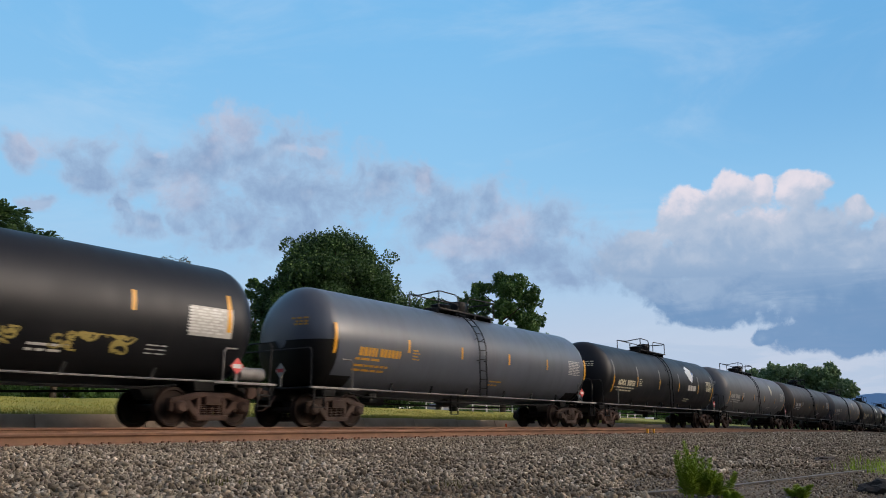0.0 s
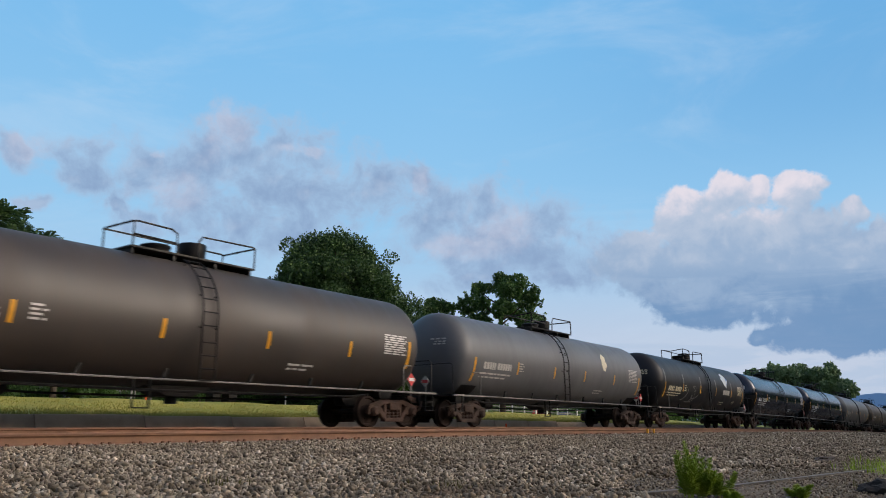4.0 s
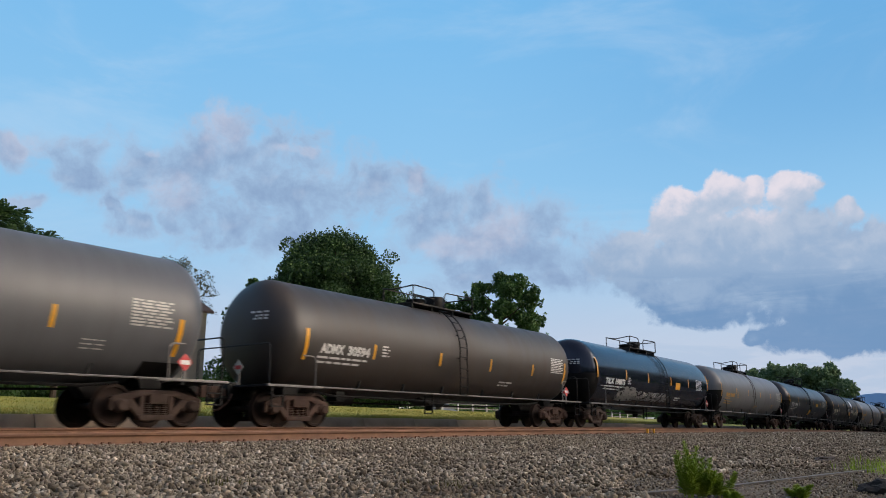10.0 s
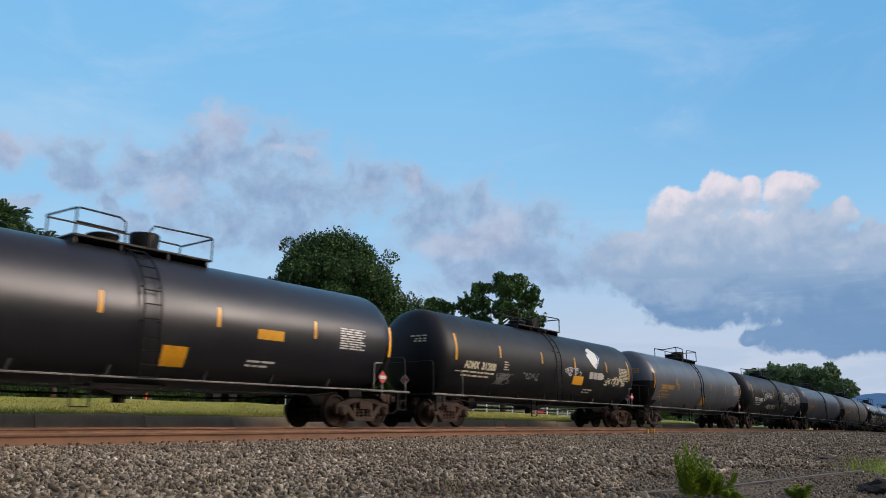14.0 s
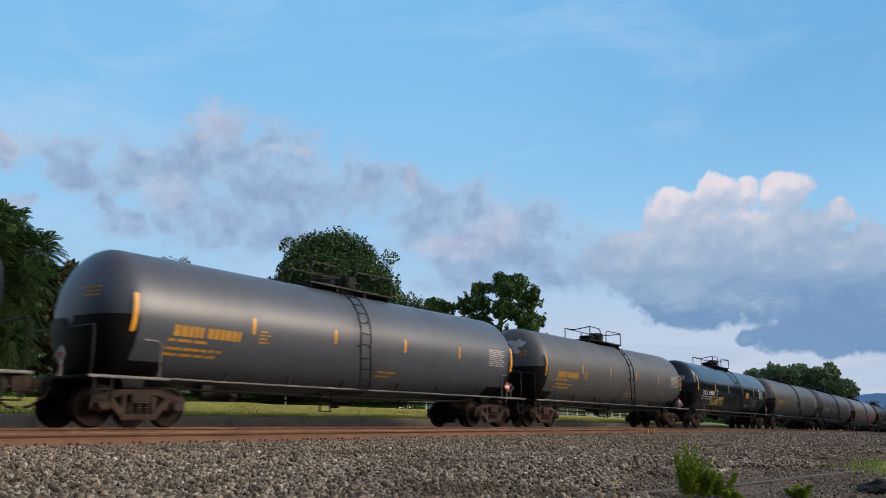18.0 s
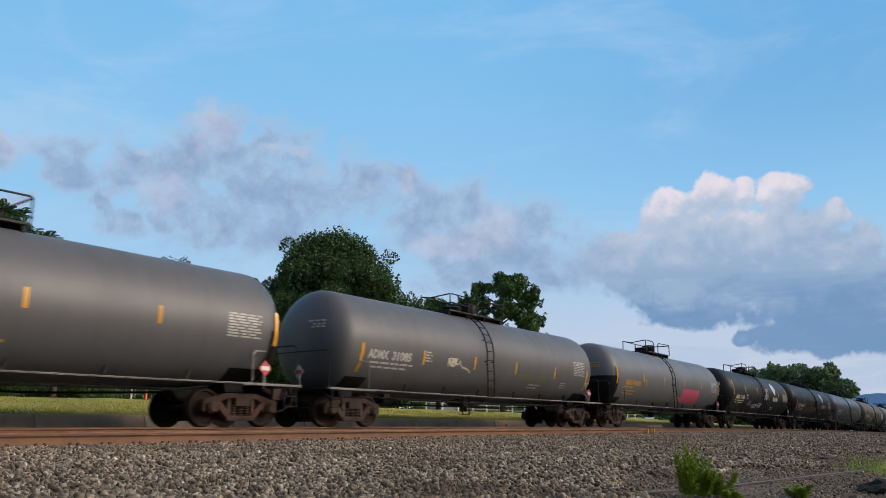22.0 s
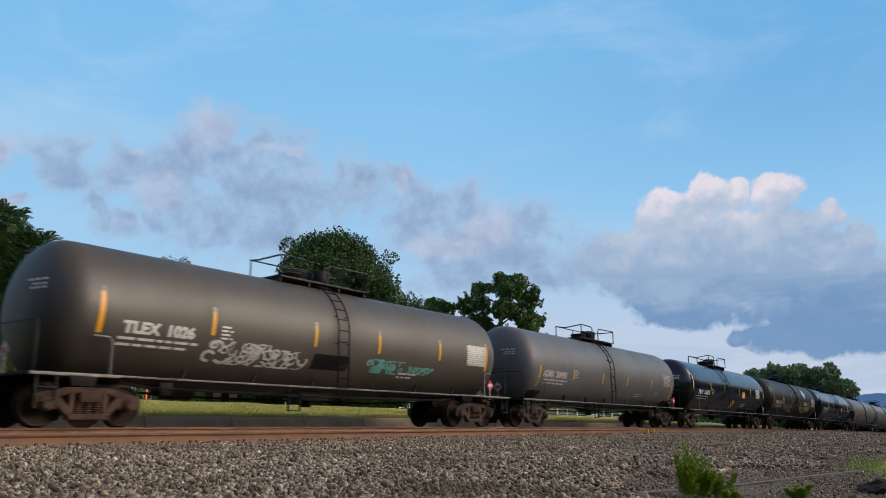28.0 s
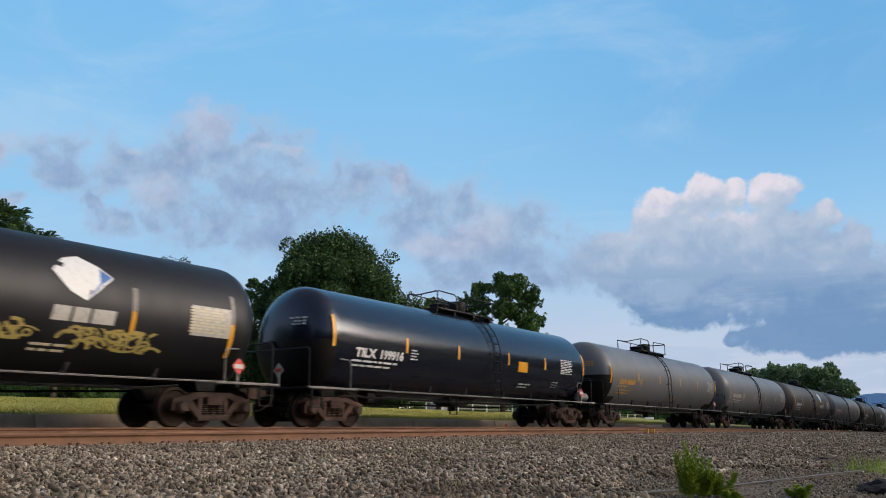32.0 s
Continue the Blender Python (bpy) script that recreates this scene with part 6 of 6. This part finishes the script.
def bin_thing(x, y):
    b = new("waste_bin")
    b.matrix_world = Matrix.Translation((x, y, ground_z(x, y)))
    tagged(b, "dark plastic wheeled waste bin on the grass", "waste bin")
    part("body", Shape().prism([(-0.26, 0.06), (0.26, 0.06), (0.31, 0.98), (-0.31, 0.98)], -0.3, 0.3).mesh("body", M_FRAME, 0.02), b)
    part("lid", Shape().prism([(-0.33, 0.98), (0.33, 0.98), (0.3, 1.08), (-0.3, 1.08)], -0.33, 0.34).mesh("lid", M_FRAME, 0.02), b)
    for sx in (-0.22, 0.22):
        part("wheel", Shape().lathe([(-0.03, 0.1), (0.03, 0.1)], "x", (sx, 0.3, 0.1), 14).mesh("wheel", M_RAILING), b)


bin_thing(26.55, 35.0)
bin_thing(27.3, 34.6)

# open wooden fence at the far side of the field
_fence = new("fence")
tagged(_fence, "long low weathered fence with pale posts across the field", "fence", kind="structure")
_postm = Shape().box(-0.06, 0.06, -0.06, 0.06, -0.1, 1.05).mesh("post", M_TRIM, 0.01)
for _j in range(26):
    _x, _y = 40 + 2.4 * _j, 42.0 - 0.02 * _j
    _z = ground_z(_x, _y)
    part("post", _postm, _fence, "", Matrix.Translation((_x, _y, _z)))
    for _h in (0.45, 0.85):
        _z2 = ground_z(_x + 2.4, _y)
        part("fence_rail", Shape().add([(0, -0.02, _h), (2.4, -0.02, _h + _z2 - _z), (2.4, -0.02, _h + 0.1 + _z2 - _z), (0, -0.02, _h + 0.1), (0, 0.02, _h), (2.4, 0.02, _h + _z2 - _z), (2.4, 0.02, _h + 0.1 + _z2 - _z), (0, 0.02, _h + 0.1)],
                                       [(0, 1, 2, 3), (7, 6, 5, 4), (3, 2, 6, 7), (0, 4, 5, 1)]).mesh("fence_rail", M_PIPE), _fence, "", Matrix.Translation((_x, _y, _z)))


def parked_car(x, y, yaw, paint, label):
    c = new("parked_car")
    c.matrix_world = pose(x, y, ground_z(x, y), 0, 0, yaw)
    tagged(c, label, "car", "parked cars beyond the field")
    part("body", Shape().prism([(-2.2, 0.35), (2.2, 0.35), (2.25, 0.75), (1.2, 0.92), (-2.1, 0.95), (-2.25, 0.7)], -0.88, 0.88).mesh("body", paint, 0.06), c)
    part("cabin", Shape().prism([(-1.9, 0.93), (1.1, 0.93), (0.45, 1.42), (-1.35, 1.45)], -0.74, 0.74).mesh("cabin", paint, 0.06), c)
    part("window", Shape().prism([(-1.5, 0.99), (0.85, 0.99), (0.38, 1.36), (-1.2, 1.38)], -0.765, -0.745).mesh("window", M_GLASS_DARK), c, "dark side window")
    for wx in (-1.35, 1.4):
        for wy in (-0.8, 0.8):
            wh = part("wheel", Shape().lathe([(-0.1, 0.24), (-0.1, 0.32), (0.1, 0.32), (0.1, 0.24)], "y", (wx, wy, 0.32), 18).mesh("tyre", M_RAILING), c)
            part("rim", Shape().lathe([(-0.105, 0.05), (-0.103, 0.22), (0.1, 0.22)], "y", (wx, wy, 0.32), 14).mesh("rim", M_PIPE), wh)


M_CAR_RED = plain("red_car_paint", (0.45, 0.03, 0.03), 0.25, 0, 0.1)
M_CAR_WHITE = plain("white_car_paint", (0.7, 0.7, 0.7), 0.25, 0, 0.1)
M_CAR_GREY = plain("grey_car_paint", (0.2, 0.21, 0.23), 0.25, 0.3, 0.1)
parked_car(96, 53.5, 8, M_CAR_RED, "red parked car beyond the grass field")
parked_car(104, 54.0, 8, M_CAR_GREY, "grey parked car beyond the grass field")
parked_car(112, 53.0, 8, M_CAR_WHITE, "white parked car beyond the grass field")
parked_car(131, 51.4, 8, M_CAR_WHITE, "white parked car beyond the grass field")
parked_car(62, 52.0, 8, M_CAR_WHITE, "white parked car beyond the grass field")
parked_car(71, 52.5, 8, M_CAR_GREY, "grey parked car beyond the grass field")


def bush(x, y, w, h, seed, label, mat=None):
    rng = np.random.default_rng(seed)
    b = new("bush")
    b.matrix_world = Matrix.Translation((x, y, ground_z(x, y)))
    tagged(b, label, "bush")
    c = np.stack([rng.uniform(-w / 2, w / 2, 26), rng.uniform(-w / 3, w / 3, 26), rng.uniform(0.1, 0.85, 26) * h], 1)
    sh = Shape()
    for q in c[:9]:
        sh.tube([(0, 0, -0.05), (q[0] * 0.5, q[1] * 0.5, q[2] * 0.6), tuple(q)], 0.03, 5, 0.008)
    part("stems", sh.mesh("stems", M_BARK), b)
    part("leaves", leaves(c, rng.uniform(0.25, 0.45, 26) * h * 0.6, 2600, 0.2, rng, mat or M_LEAF, "leaves"), b, "small green leaves")


for _x, _y, _w, _h, _s in ((17.5, 44, 5, 2.6, 1), (22.0, 42.5, 4.5, 1.9, 2), (26.5, 43.0, 5, 1.7, 3), (31.5, 42.5, 5, 1.8, 4), (36.5, 43.5, 5, 2.2, 5), (20.5, 47.5, 5, 5.0, 6), (38.0, 47.5, 5, 4.0, 7), (46.0, 47, 6, 3.0, 8), (54, 48, 6, 2.4, 9)):
    bush(_x, _y, _w, _h, _s + 200, "rounded green bush at the top of the bank")


def motions():
    """The train rolls by and the clouds drift."""
    train_motions()
    walk(CLOUDS, [(t, pose(0, 0, 0, 0, 0, -0.9 + 1.85 * t / 32)) for t in (0.0, 8.0, 16.0, 24.0, 32.0)])


motions()
